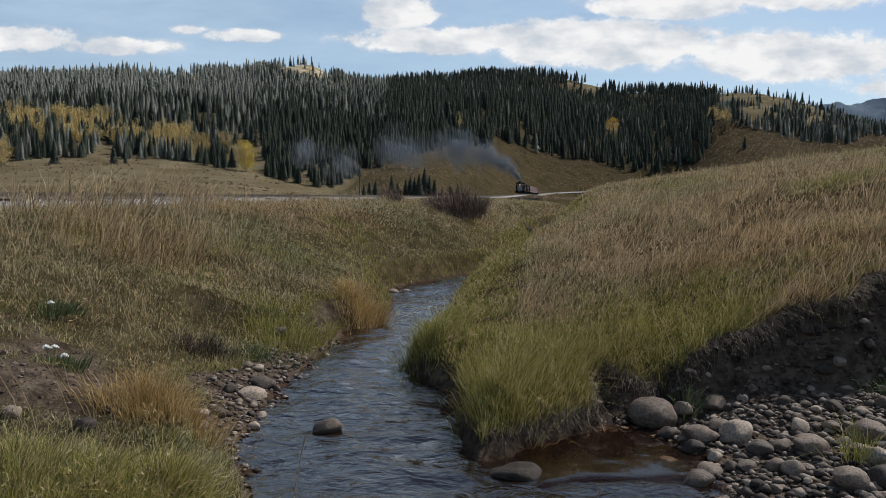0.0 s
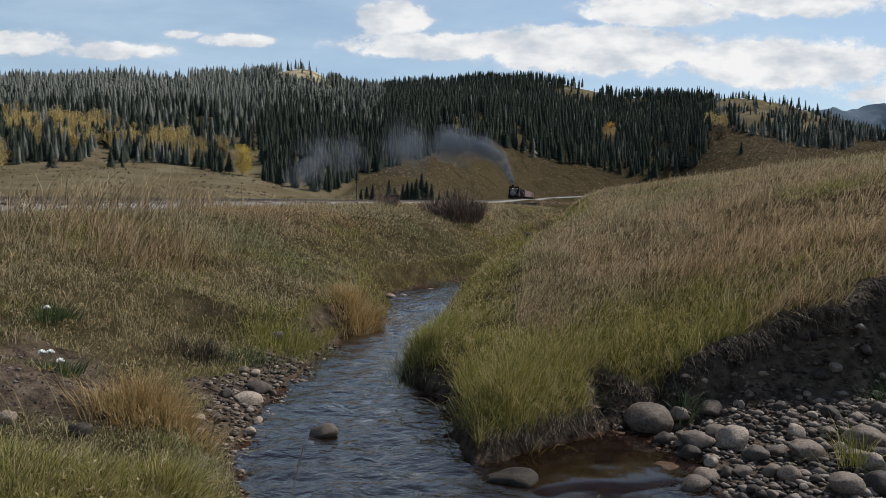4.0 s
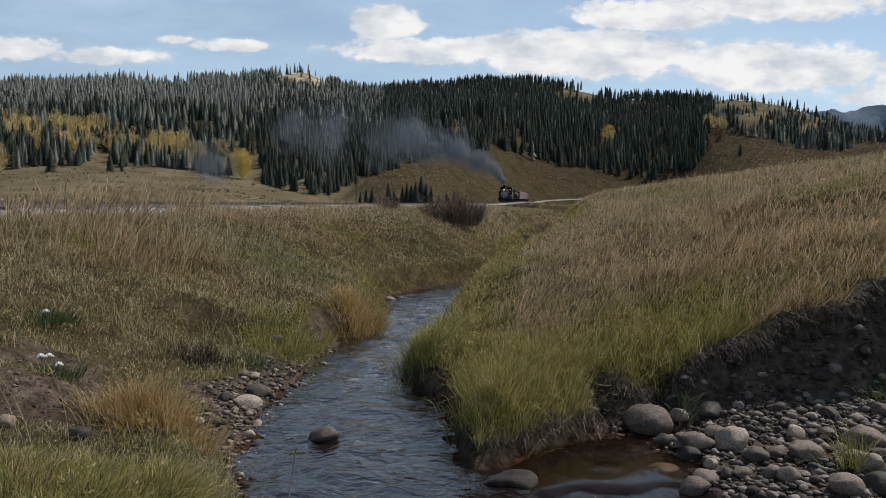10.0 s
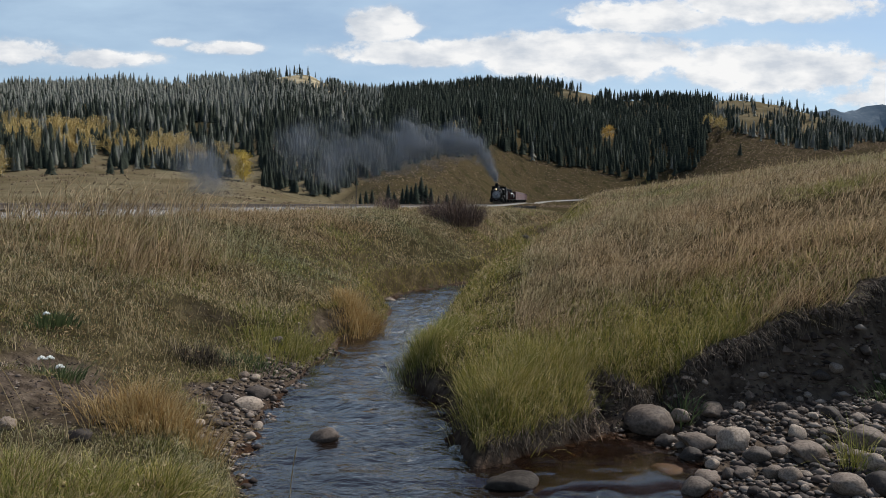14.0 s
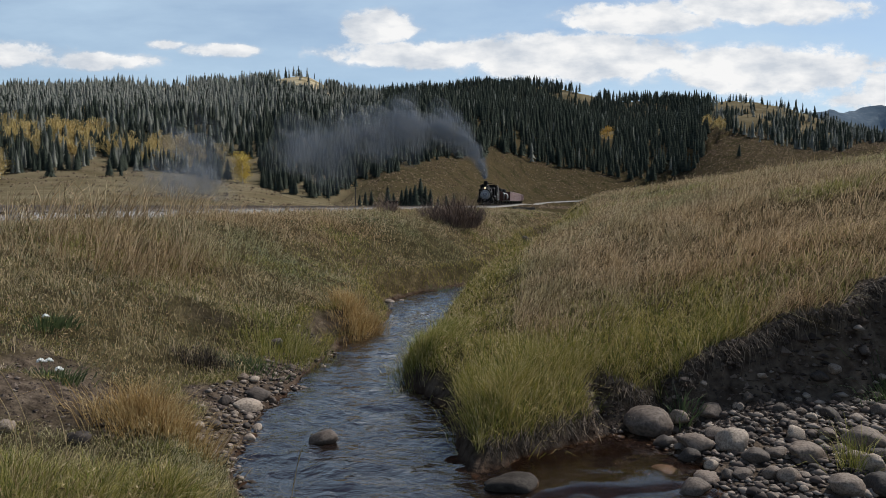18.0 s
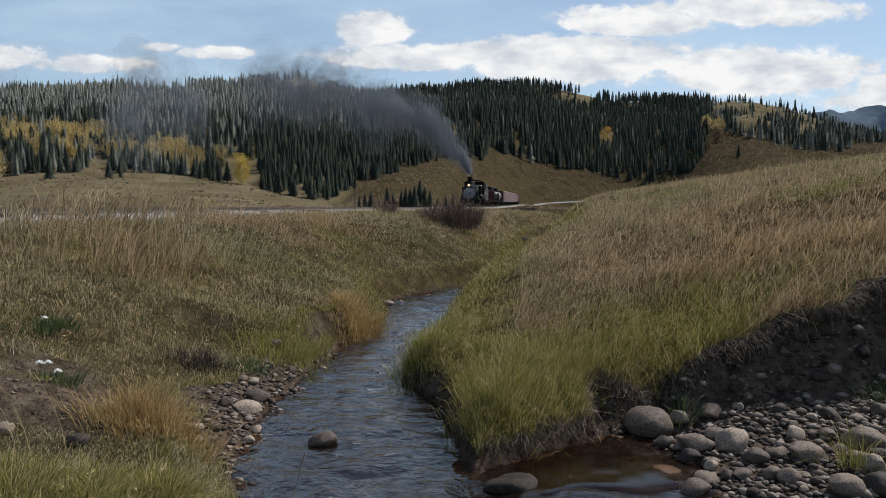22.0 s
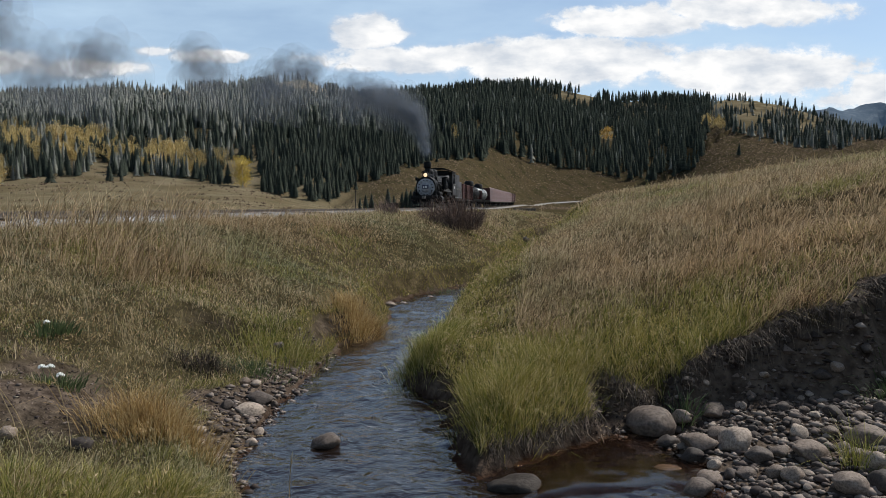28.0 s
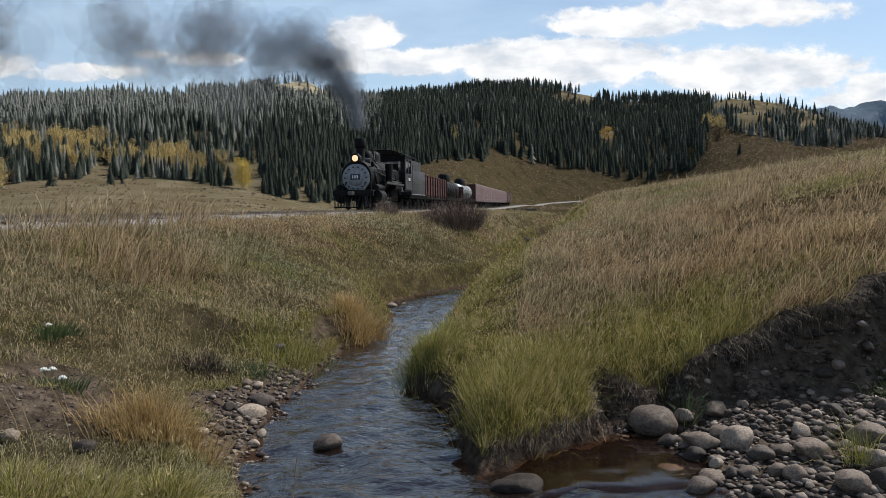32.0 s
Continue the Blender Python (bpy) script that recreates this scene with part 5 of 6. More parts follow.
# ---- stones
def stone_mesh(seed, squash):
    g = np.random.default_rng(seed)
    bm = bmesh.new()
    bmesh.ops.create_icosphere(bm, subdivisions=3, radius=0.5)
    o = Vector(g.uniform(-50, 50, 3))
    planes = [(Vector(g.normal(0, 1, 3)).normalized(), g.uniform(0.27, 0.42)) for _ in range(8)]
    for v in bm.verts:
        d = v.co.normalized()
        r = 0.5 * (1 + 0.24 * noise.noise(d * 1.1 + o) + 0.10 * noise.noise(d * 2.6 + o) + 0.03 * noise.noise(d * 7 + o))
        v.co = d * r
        v.co.z *= squash
        for nrm, lim in planes:
            over = v.co.dot(nrm) - lim
            if over > 0:
                v.co -= nrm * over * 0.85
        v.co += d * 0.012 * noise.noise(d * 9 + o)
    me = from_bm("stone", bm)
    me.shade_smooth()
    me.materials.append(M_STONE)
    return me


STONES = [stone_mesh(s, q) for s, q in ((1, 0.75), (2, 0.6), (3, 0.82), (4, 0.55), (5, 0.68), (6, 0.9), (7, 0.5), (8, 0.72), (9, 0.5), (21, 0.58))]


def stone(x, y, size, kind=None, z=None, turn=None, sx=1.0, label="rounded grey river stone", group="stones on the bar", name="stone", sink=0.3):
    k = int(rng.integers(0, 8)) if kind is None else kind
    ob = tagged(new(name, STONES[k]), label, "stone", group)
    zz = float(height(x, y)) if z is None else z
    ob.matrix_basis = Matrix.LocRotScale((x, y, zz + size * (0.36 - sink * 0.5)), Euler((rng.normal(0, 0.12), rng.normal(0, 0.12), rng.uniform(0, 6.28) if turn is None else turn)), (size * sx, size, size))
    return ob


stone(1.82, 6.42, 0.40, 2, 0.0, 0.3, 1.1, "large dark grey boulder at the pool's edge", "stones on the bar", "boulder")
stone(-1.0, 6.2, 0.24, 9, -0.05, 0.9, 1.15, "grey rock standing in the stream", "stones in the stream", "rock", 0.2)
STONES[8].materials[0] = material("wet_stone", [(0.3, (0.02, 0.016, 0.013)), (0.7, (0.06, 0.05, 0.042))], 6, 0.75, 0.3, spec=0.1)
stone(0.52, 5.25, 0.36, 8, -0.13, 0.2, 1.3, "flat dark stone awash in the stream", "stones in the stream", "rock", 0.2)
BAR = ((1.87, 6.05, 0.20), (2.05, 5.84, 0.29), (2.13, 6.49, 0.19), (2.43, 6.52, 0.25), (2.27, 5.99, 0.20), (2.33, 5.78, 0.31), (1.96, 5.71, 0.19), (2.37, 5.47, 0.20), (2.55, 5.53, 0.17),
       (2.84, 5.82, 0.18), (2.76, 5.45, 0.27), (1.71, 5.50, 0.29), (1.80, 5.13, 0.25), (2.04, 5.46, 0.12), (3.24, 5.58, 0.31), (3.06, 5.36, 0.17), (3.08, 5.16, 0.22), (3.28, 5.44, 0.20), (2.70, 4.81, 0.22),
       (2.95, 4.84, 0.23), (3.04, 5.51, 0.13), (3.44, 6.64, 0.16), (2.24, 6.69, 0.14), (2.09, 5.25, 0.14), (2.18, 5.21, 0.15), (1.92, 5.23, 0.20), (2.37, 5.16, 0.16), (2.44, 5.05, 0.18), (3.31, 6.19, 0.17))
for k, (x, y, s) in enumerate(BAR):
    stone(x, y, s * 0.93, (4, 1, 5, 3, 2, 0, 7)[k % 7], None, rng.normal(0, 0.5), 1.15, "rounded pale grey river stone")
placed = [(x, y, s * 1.1) for x, y, s in BAR] + [(1.82, 6.42, 0.42)]
tries = 0
while len(placed) < 215 and tries < 12000:
    tries += 1
    x, y = rng.uniform(1.75, 4.3), rng.uniform(4.2, 6.7)
    s = float(np.clip(rng.lognormal(-2.55, 0.40), 0.05, 0.17))
    if any((x - a) ** 2 + (y - b) ** 2 < (0.44 * (s + c)) ** 2 for a, b, c in placed):
        continue
    if x < 1.9 and rng.uniform() < 0.6:
        continue
    placed.append((x, y, s))
    stone(x, y, s)
# the small beach under the meadow
beach = []
while len(beach) < 62:
    y = rng.uniform(5.6, 9.8)
    d = abs(rng.normal(0.0, 0.26))
    x = float(np.interp(y, LEFT_Y, LEFT_X)) - d + 0.08
    s = float(np.clip(rng.lognormal(-3.0, 0.42), 0.03, 0.13))
    if any((x - a) ** 2 + (y - b) ** 2 < (0.4 * (s + c)) ** 2 for a, b, c in beach):
        continue
    beach.append((x, y, s))
    stone(x, y, s, group="stones on the beach", label="small grey-brown stone on the beach")
stone(-1.88, 7.40, 0.25, 1, 0.03, 0, 1.15, "smooth grey stone at the water's edge", "stones on the beach")
stone(-1.86, 6.98, 0.24, 3, 0.03, 0.2, 1.3, "flat pale stone at the water's edge", "stones on the beach")
for x, y, s in ((-1.10, 15.3, 0.28), (-0.85, 15.7, 0.24), (-0.7, 15.1, 0.22), (-0.3, 16.9, 0.25), (-2.47, 4.95, 0.16), (-2.98, 4.95, 0.13), (-2.05, 6.88, 0.13), (-2.11, 7.75, 0.12), (-2.0, 7.8, 0.13), (-2.03, 6.05, 0.14), (-1.93, 6.2, 0.13), (-2.1, 9.2, 0.2), (4.25, 38, 0.5), (4.3, 36.8, 0.4),
                (-3.3, 47, 0.85), (0.3, 46, 0.4)):
    stone(x, y, s, group="scattered stones", label="pale weathered stone half sunk in the turf")

# fine gravel on the bar and the beaches
def gravel():
    n = 24000
    x, y = np.concatenate([rng.uniform(1.5, 4.6, n // 2), rng.uniform(-4.2, -1.3, n // 2)]), np.concatenate([rng.uniform(4.1, 7.6, n // 2), rng.uniform(4.8, 10.0, n // 2)])
    left, right = shores(x, y)
    ok = (bareness(x, y) > 0.35) & (np.maximum(left, right) > -0.25) & ((slope(x, y) < 1.3) | (rng.uniform(0, 1, n) < 0.5)) & (rng.uniform(0, 1, n) < np.where(x > 0, np.where(y > 6.42, 0.12, 0.6), np.maximum(0.6 - left * 0.8, 0.2)))
    x, y = x[ok], y[ok]
    V = np.array([(1, 0, 0), (-0.3, 0.9, 0.1), (-0.8, -0.5, 0), (0.3, -0.8, 0.1), (0.1, 0.1, 0.62), (-0.2, 0, -0.5)], float)
    T = np.array([(0, 1, 4), (1, 2, 4), (2, 3, 4), (3, 0, 4), (1, 0, 5), (2, 1, 5), (3, 2, 5), (0, 3, 5)])
    shapes = []
    for k in range(6):
        shapes.append((V * rng.uniform(0.7, 1.2, (6, 3)), T))
    s = np.clip(rng.lognormal(-4.0, 0.5, len(x)), 0.008, 0.05) * np.where(x < -2.5, 0.5, np.where(x > 0, 1.25, 1.0))
    me = spread("gravel", shapes, x, y, height(x, y) + s * 0.2, s, np.full(len(x), 1.2), M_GRAVEL)
    me.polygons.foreach_set("use_smooth", np.full(len(me.polygons), True))
    return me


tagged(new("gravel", gravel()), "loose gravel and pebbles on bare soil", "gravel", kind="stuff")


def clods():
    """Crumbled earth on the cut bank and the worn bank."""
    g = np.random.default_rng(61)
    n = 9000
    x, y = np.concatenate([g.uniform(1.2, 4.8, n // 2), g.uniform(-4.6, -1.9, n // 2)]), np.concatenate([g.uniform(6.2, 7.6, n // 2), g.uniform(5.0, 8.6, n // 2)])
    ok = bareness(x, y) > 0.3
    x, y = x[ok], y[ok]
    V = np.array([(1, 0.1, 0), (0.2, 0.9, 0.2), (-0.9, 0.2, 0.1), (-0.2, -0.9, 0), (0.1, 0.2, 0.8), (0, 0, -0.7)], float)
    T = np.array([(0, 1, 4), (1, 2, 4), (2, 3, 4), (3, 0, 4), (1, 0, 5), (2, 1, 5), (3, 2, 5), (0, 3, 5)])
    shapes = [(V * g.uniform(0.6, 1.3, (6, 3)), T) for _ in range(8)]
    s = np.clip(g.lognormal(-4.0, 0.5, len(x)), 0.008, 0.06) * np.where(x < 0, 0.55, 1.0)
    return spread("soil_clods", shapes, x, y, height(x, y) - s * 0.2, s, np.full(len(x), 1.2), M_CLOD)


M_CLOD = material("crumbled_soil", [(0.2, (0.022, 0.015, 0.011)), (0.5, (0.058, 0.040, 0.030)), (0.8, (0.14, 0.104, 0.080))], 9.0, 0.95, 0.4, island=0.6)
tagged(new("soil_clods", clods()), "crumbled dark earth on the bare banks", "soil", kind="stuff")


# ---- grass
def blades(name, x, y, z, h, w, lean_x, lean_y, mt, curl=0.5):
    """Bent tapering blades, one each place."""
    n = len(x)
    a = rng.uniform(0, 6.283, n)
    # face the blade across a random way
    cx, cy = np.cos(a) * w * 0.5, np.sin(a) * w * 0.5
    mx, my = x + lean_x * h * 0.35, y + lean_y * h * 0.35
    tx, ty = x + lean_x * h, y + lean_y * h
    sag = 1 - curl * 0.5 * (lean_x ** 2 + lean_y ** 2)
    zm, zt = z + h * 0.58, z + h * np.clip(sag, 0.3, 1)
    v = np.stack([np.stack([x - cx, y - cy, z], -1), np.stack([x + cx, y + cy, z], -1), np.stack([mx + cx * 0.8, my + cy * 0.8, zm], -1),
                  np.stack([mx - cx * 0.8, my - cy * 0.8, zm], -1), np.stack([tx, ty, zt], -1)], 1).reshape(-1, 3)
    k = np.arange(n) * 5
    me = mesh_from(name, v, np.stack([k, k + 1, k + 2, k + 3], -1), np.stack([k + 3, k + 2, k + 4], -1), False)
    me.materials.append(mt)
    return me


def tufts(n, per, r0, r1, az0, az1, seed):
    """Tuft roots, even over the view of one who stands at the path's place, and their blades."""
    g = np.random.default_rng(seed)
    r = np.exp(g.uniform(math.log(r0), math.log(r1), n))
    a = np.radians(g.uniform(az0, az1, n))
    x, y = r * np.sin(a), r * np.cos(a)
    return np.repeat(x, per), np.repeat(y, per), np.repeat(r, per), np.repeat(g.uniform(0, 1, n), per), g


def meadow():
    x, y, r, q, g = tufts(100000, 9, 3.0, 75, -36, 36, 3)
    n = len(x)
    # each tuft has a height, a tint and a way it leans
    size = np.repeat(np.exp(g.normal(0, 0.38, n // 9)), 9)
    tint = np.repeat(g.uniform(0, 1, n // 9), 9)
    bent_x, bent_y = np.repeat(g.normal(0, 0.55, n // 9), 9), np.repeat(g.normal(0, 0.55, n // 9), 9)
    px, py = g.normal(0, 1, n), g.normal(0, 1, n)
    sp = (0.016 + 0.0045 * r) * size
    bx, by = x + px * sp, y + py * sp
    left, right = shores(bx, by)
    on = (bx > track_x(by) + 2.15) & (np.maximum(left, right) > 0.03)
    x, y, r, q, size, tint, bent_x, bent_y, px, py, bx, by, left, right = (v[on] for v in (x, y, r, q, size, tint, bent_x, bent_y, px, py, bx, by, left, right))
    n = len(bx)
    bare, close = np.zeros(n), by < 12
    bare[close] = bareness(bx[close], by[close])
    ok = (bare < 0.3 + 0.25 * q) & (fbm(bx * 2.2, by * 2.2, 95) + 0.35 * g.normal(0, 1, n) > -0.85)
    dry = smooth(-0.35, 0.35, 0.9 * fbm(bx * 0.22, by * 0.22, 90) + 0.5 * smooth(10, 30, r) + 0.65 * (right > 1.3) - 0.45 * (left > 0) * (1 - smooth(9, 22, r)) - 0.1)
    h = (0.045 + 0.05 * q + 0.050 * dry) * g.uniform(0.5, 1.35, n) * size * (1 + 0.4 * vnoise(bx * 1.1, by * 1.1, 91))
    h = np.where(left > 0, h * (0.75 + 0.25 * smooth(7, 16, r)), h)
    h = np.where((right > 0) & (right < 1.6) & (by < 16), h * 1.15, h)
    w = 0.0022 + 0.00034 * r
    lx = 0.45 * px + 0.7 * bent_x + 0.12 + 0.25 * (right > 0.8) + g.normal(0, 0.4, n)
    ly = 0.45 * py + 0.7 * bent_y + g.normal(0, 0.4, n)
    z = height(bx, by) - 0.01
    wet = np.minimum(np.abs(left), np.abs(right)) + 0.25 * vnoise(bx * 2, by * 2, 92)
    sedge = ok & (((right > 0) & (right < 0.9 + 0.5 * q) & (by > 4) & (by < 40)) | ((left > 0) & (left < 0.55) & (by > 9)))
    green = ok & ~sedge & (fbm(bx * 0.5, by * 0.5, 93) + 1.1 * (tint - 0.5) + 0.15 * g.normal(0, 1, n) > 0.6)
    straw = ok & ~sedge & ~green & (0.75 * tint + 0.25 * g.uniform(0, 1, n) < 0.12 + 0.65 * dry)
    rest = ok & ~sedge & ~green & ~straw
    for name, s, mt, k, lab in (("meadow_grass", rest, M_MEADOW, 1.0, "short olive and brown meadow grass"), ("straw_grass", straw, M_STRAW, 1.15, "dry straw-coloured grass bending in the wind"),
                                ("bank_sedge", sedge, M_SEDGE, 1.25, "yellow-green sedge along the water"), ("green_grass", green, M_GREEN, 0.9, "fresh green grass patches in the meadow")):
        tagged(new(name, blades(name, bx[s], by[s], z[s], h[s] * k, w[s], lx[s], ly[s], mt)), lab, "grass", kind="stuff")


meadow()


def meadow_behind():
    """Thinner turf on the sides that the view seldom takes in."""
    g = np.random.default_rng(17)
    n = 40000
    r, a = np.exp(g.uniform(math.log(1.2), math.log(40), n)), np.radians(g.uniform(37, 323, n))
    x, y = r * np.sin(a), r * np.cos(a)
    left, right = shores(x, y)
    ok = (np.maximum(left, right) > 0.3) & (np.abs(x - track_x(y)) > 2.3) & (x > track_x(y))
    ok &= ~((y > 2) & (bareness(x, np.maximum(y, 2)) > 0.4))
    fill = smooth(1.0, -2.0, y) * (y < 1)
    z = height(x, y * np.where(y < 0, 0.3, 1.0))
    z = z + (0.45 + 0.1 * np.minimum(np.abs(x), 8) * smooth(0, 6, x) - z) * fill
    s = ok
    tagged(new("meadow_grass", blades("meadow_grass", x[s], y[s], z[s], (0.16 * g.uniform(0.5, 1.3, n))[s], (0.006 + 0.001 * r)[s], g.normal(0.2, 0.6, n)[s], g.normal(0, 0.6, n)[s], M_MEADOW)),
           "olive meadow grass on the bank", "grass", kind="stuff")


meadow_behind()


def stalks():
    """Tall seed stalks standing over the turf."""
    x, y, r, q, g = tufts(2600, 10, 4.5, 45, -36, 36, 5)
    n = len(x)
    bx, by = x + g.normal(0, 0.07, n), y + g.normal(0, 0.07, n)
    left, right = shores(bx, by)
    u = bx / by
    tall = np.exp(-(((u + 0.43) / 0.19) ** 2)) * (r > 10) * (left > 2)
    keep = ((left > 1.2) & (g.uniform(0, 1, n) < 0.05 + 0.95 * tall)) | ((right > 1.4) & (g.uniform(0, 1, n) < 0.45))
    keep &= (bareness(bx, by) < 0.3) & (np.abs(bx - track_x(by)) > 2.0) & (bx > track_x(by))
    h = (0.26 + 0.52 * tall) * g.uniform(0.7, 1.3, n)
    s = keep
    tagged(new("seed_stalks", blades("seed_stalks", bx[s], by[s], height(bx[s], by[s]), h[s], (0.003 + 0.0005 * r)[s], (0.45 + g.normal(0, 0.55, n))[s], g.normal(0, 0.4, n)[s], M_STRAW, 0.9)),
           "tall bleached seed stalks in the wind", "grass", kind="stuff")


stalks()


def flecks():
    """Seed heads over the turf, and small leaves low in it."""
    g = np.random.default_rng(29)
    for name, n, mt, far, up0, up1, lab, cat in (("seed_heads", 70000, M_STRAW, 45, 0.04, 0.17, "pale seed heads over the dry grass", "grass"), ("meadow_herbs", 42000, M_HERB, 22, 0.0, 0.06, "small grey-green herbs low in the turf", "herbs")):
        r, a = np.exp(g.uniform(math.log(4.2), math.log(far), n)), np.radians(g.uniform(-36, 36, n))
        x, y = r * np.sin(a), r * np.cos(a)
        left, right = shores(x, y)
        herb = mt is M_HERB
        ok = (np.maximum(left, right) > (0.5 if herb else 0.25)) & (x > track_x(y) + 2.6)
        ok &= (fbm(x * 0.8, y * 0.8, 97 if herb else 98) + 0.4 * g.normal(0, 1, n) > (0.25 if herb else -0.1)) & ((left > 0) | (not herb))
        x, y, r = x[ok], y[ok], r[ok]
        open_soil = np.zeros(len(x))
        open_soil[y < 12] = bareness(x[y < 12], y[y < 12])
        ok = open_soil < 0.3
        x, y, r = x[ok], y[ok], r[ok]
        k = len(x)
        z = height(x, y) + g.uniform(up0, up1, k)
        size = (0.004 + 0.00062 * r) * g.uniform(0.6, 1.5, k) * (1.3 if herb else 1.0)
        p = np.stack([x, y, z], -1)
        along = g.normal(0, 1, (k, 3)) + (np.array([0.6, 0, 0]) if not herb else 0)
        along = along / np.linalg.norm(along, axis=1)[:, None] * (size * (1.2 if herb else 2.0))[:, None]
        across = g.normal(0, 1, (k, 3))
        across = across / np.linalg.norm(across, axis=1)[:, None] * (size * 0.6)[:, None]
        v = np.stack([p - along, p + across, p + along, p - across], 1).reshape(-1, 3)
        i = np.arange(k) * 4
        me = mesh_from(name, v, np.stack([i, i + 1, i + 2, i + 3], -1), None, False)
        me.materials.append(mt)
        tagged(new(name, me), lab, cat, kind="stuff")


M_HERB = material("meadow_herbs", [(0.2, (0.05, 0.068, 0.03)), (0.5, (0.13, 0.15, 0.08)), (0.8, (0.27, 0.28, 0.19))], 3, 0.7, 0, island=0.7, through_light=0.25, spec=0.1)
flecks()
M_ROOT = material("pale_roots", [(0.35, (0.022, 0.016, 0.012)), (0.6, (0.06, 0.045, 0.032)), (0.8, (0.17, 0.13, 0.095))], 6, 0.9, 0, island=0.7)
SWAYING = []


def tussock(name, x, y, rx, ry, n, h, mt, label, w=0.005, spread_=0.7, drop=0.0):
    """A dense clump of long blades bending outwards."""
    px, py = rng.normal(0, 0.45, n), rng.normal(0, 0.45, n)
    bx, by = x + px * rx, y + py * ry
    hh = h * rng.uniform(0.3, 1.15, n) * (1 + 0.45 * vnoise(bx * 7, by * 7, 15))
    z0 = float(height(x, y))
    ob = new(name, blades(name, bx - x, by - y, height(bx, by) - 0.02 - drop - z0, hh, np.full(n, w), px * spread_ + 0.15 + rng.normal(0, 0.38, n), py * spread_ + rng.normal(0, 0.38, n), mt))
    ob.location = (x, y, z0)
    SWAYING.append((ob, 1.6))
    return tagged(ob, label, "grass", kind="stuff")


tussock("rusty_tussock", -2.14, 5.38, 0.42, 0.26, 2300, 0.30, M_RUST, "rust-coloured grass tussock on the bare bank")
tussock("near_sedge", -2.25, 3.95, 1.0, 0.5, 9000, 0.18, M_GREEN, "green sedge on the near bank", 0.006)
tussock("near_sedge", -2.35, 4.1, 1.0, 0.55, 3500, 0.19, M_STRAW, "bleached straw among the near sedge", 0.005)
tussock("near_sedge", -1.75, 4.2, 0.4, 0.35, 3500, 0.20, M_SEDGE, "yellowing sedge on the near bank", 0.006)
tussock("spit_sedge", 0.55, 6.4, 0.35, 0.5, 4000, 0.25, M_SEDGE, "long yellow sedge hanging over the cut bank")
tussock("spit_sedge", -0.15, 8.6, 0.35, 0.6, 3500, 0.28, M_GREEN, "bright green sedge on the tip of the bank")
tussock("spit_sedge", 1.05, 6.95, 0.4, 0.35, 3000, 0.24, M_SEDGE, "long yellow sedge hanging over the cut bank")
tussock("amber_sedge", -1.35, 11.5, 0.38, 0.7, 3000, 0.28, M_RUST, "amber sedge at the water's edge", 0.007)
tussock("green_clump", -2.05, 9.2, 0.6, 0.6, 2000, 0.26, M_GREEN, "green grass clump above the beach", 0.006)
tussock("dead_tussock", -2.62, 7.95, 0.3, 0.2, 900, 0.2, M_ROOT, "dead grey grass hanging over a hollow in the bank", 0.006)
tussock("bar_grass", 3.0, 5.2, 0.16, 0.14, 160, 0.3, M_GREEN, "sparse green grass among the stones", 0.006)

# ---- willow bush
M_TWIG = material("willow_twigs", [(0.3, (0.075, 0.05, 0.04)), (0.7, (0.24, 0.168, 0.132))], 6, 0.9, 0, island=0.7)


def willow_bush(x, y, rad, h, n, label):
    """Many thin stems that fork and fan out to a rounded, ragged crown."""
    t = tagged(new("willow_bush"), label, "bush", "willows in the meadow")
    z0 = float(height(x, y))
    t.location = (x, y, z0)
    a, d = rng.uniform(0, 6.283, n), np.sqrt(rng.uniform(0, 1, n))
    fx, fy = np.cos(a) * d, np.sin(a) * d
    # stems start low in the middle, twigs part way up the same ray
    f = rng.uniform(0.0, 0.6, n) * (rng.uniform(0, 1, n) < 0.8)
    bx, by = fx * rad * (0.5 + 0.4 * f), fy * rad * (0.5 + 0.4 * f)
    bz = np.maximum(h * f * (1 - 0.45 * d ** 2), 0) - 0.04
    hh = h * (1.05 - 0.55 * d ** 2) * (1 + 0.25 * np.sin(3 * a + rad)) * rng.uniform(0.4, 1.15, n) - bz
    hh = np.maximum(hh, 0.15 * h)
    part("crown", blades("crown", bx, by, bz, hh, rng.uniform(0.006, 0.013, n), fx * 0.6 * rad / h + rng.normal(0, 0.42, n), fy * 0.6 * rad / h + rng.normal(0, 0.42, n), M_TWIG, 0.2), M_TWIG, t)
    for k in range(9):
        b = k * 0.7
        part("stem", tube(bmesh.new(), (0.2 * rad * math.cos(b), 0.2 * rad * math.sin(b), -0.05), (0.6 * rad * math.cos(b), 0.6 * rad * math.sin(b), h * 0.6), 0.02, 0.008, 6), M_TWIG, t)
    return t


willow_bush(0.58, 24.6, 1.25, 1.12, 1900, "leafless red-brown willow bush in the meadow")
willow_bush(-0.35, 25.4, 0.8, 0.75, 600, "leafless red-brown willow bush in the meadow")
willow_bush(-2.0, 28.5, 0.5, 0.55, 350, "leafless red-brown willow bush in the meadow")
willow_bush(-2.8, 36, 0.9, 0.9, 500, "low brown willow bush beside the track")
willow_bush(6.0, 45, 1.6, 0.9, 700, "low brown willow bush beside the stream")



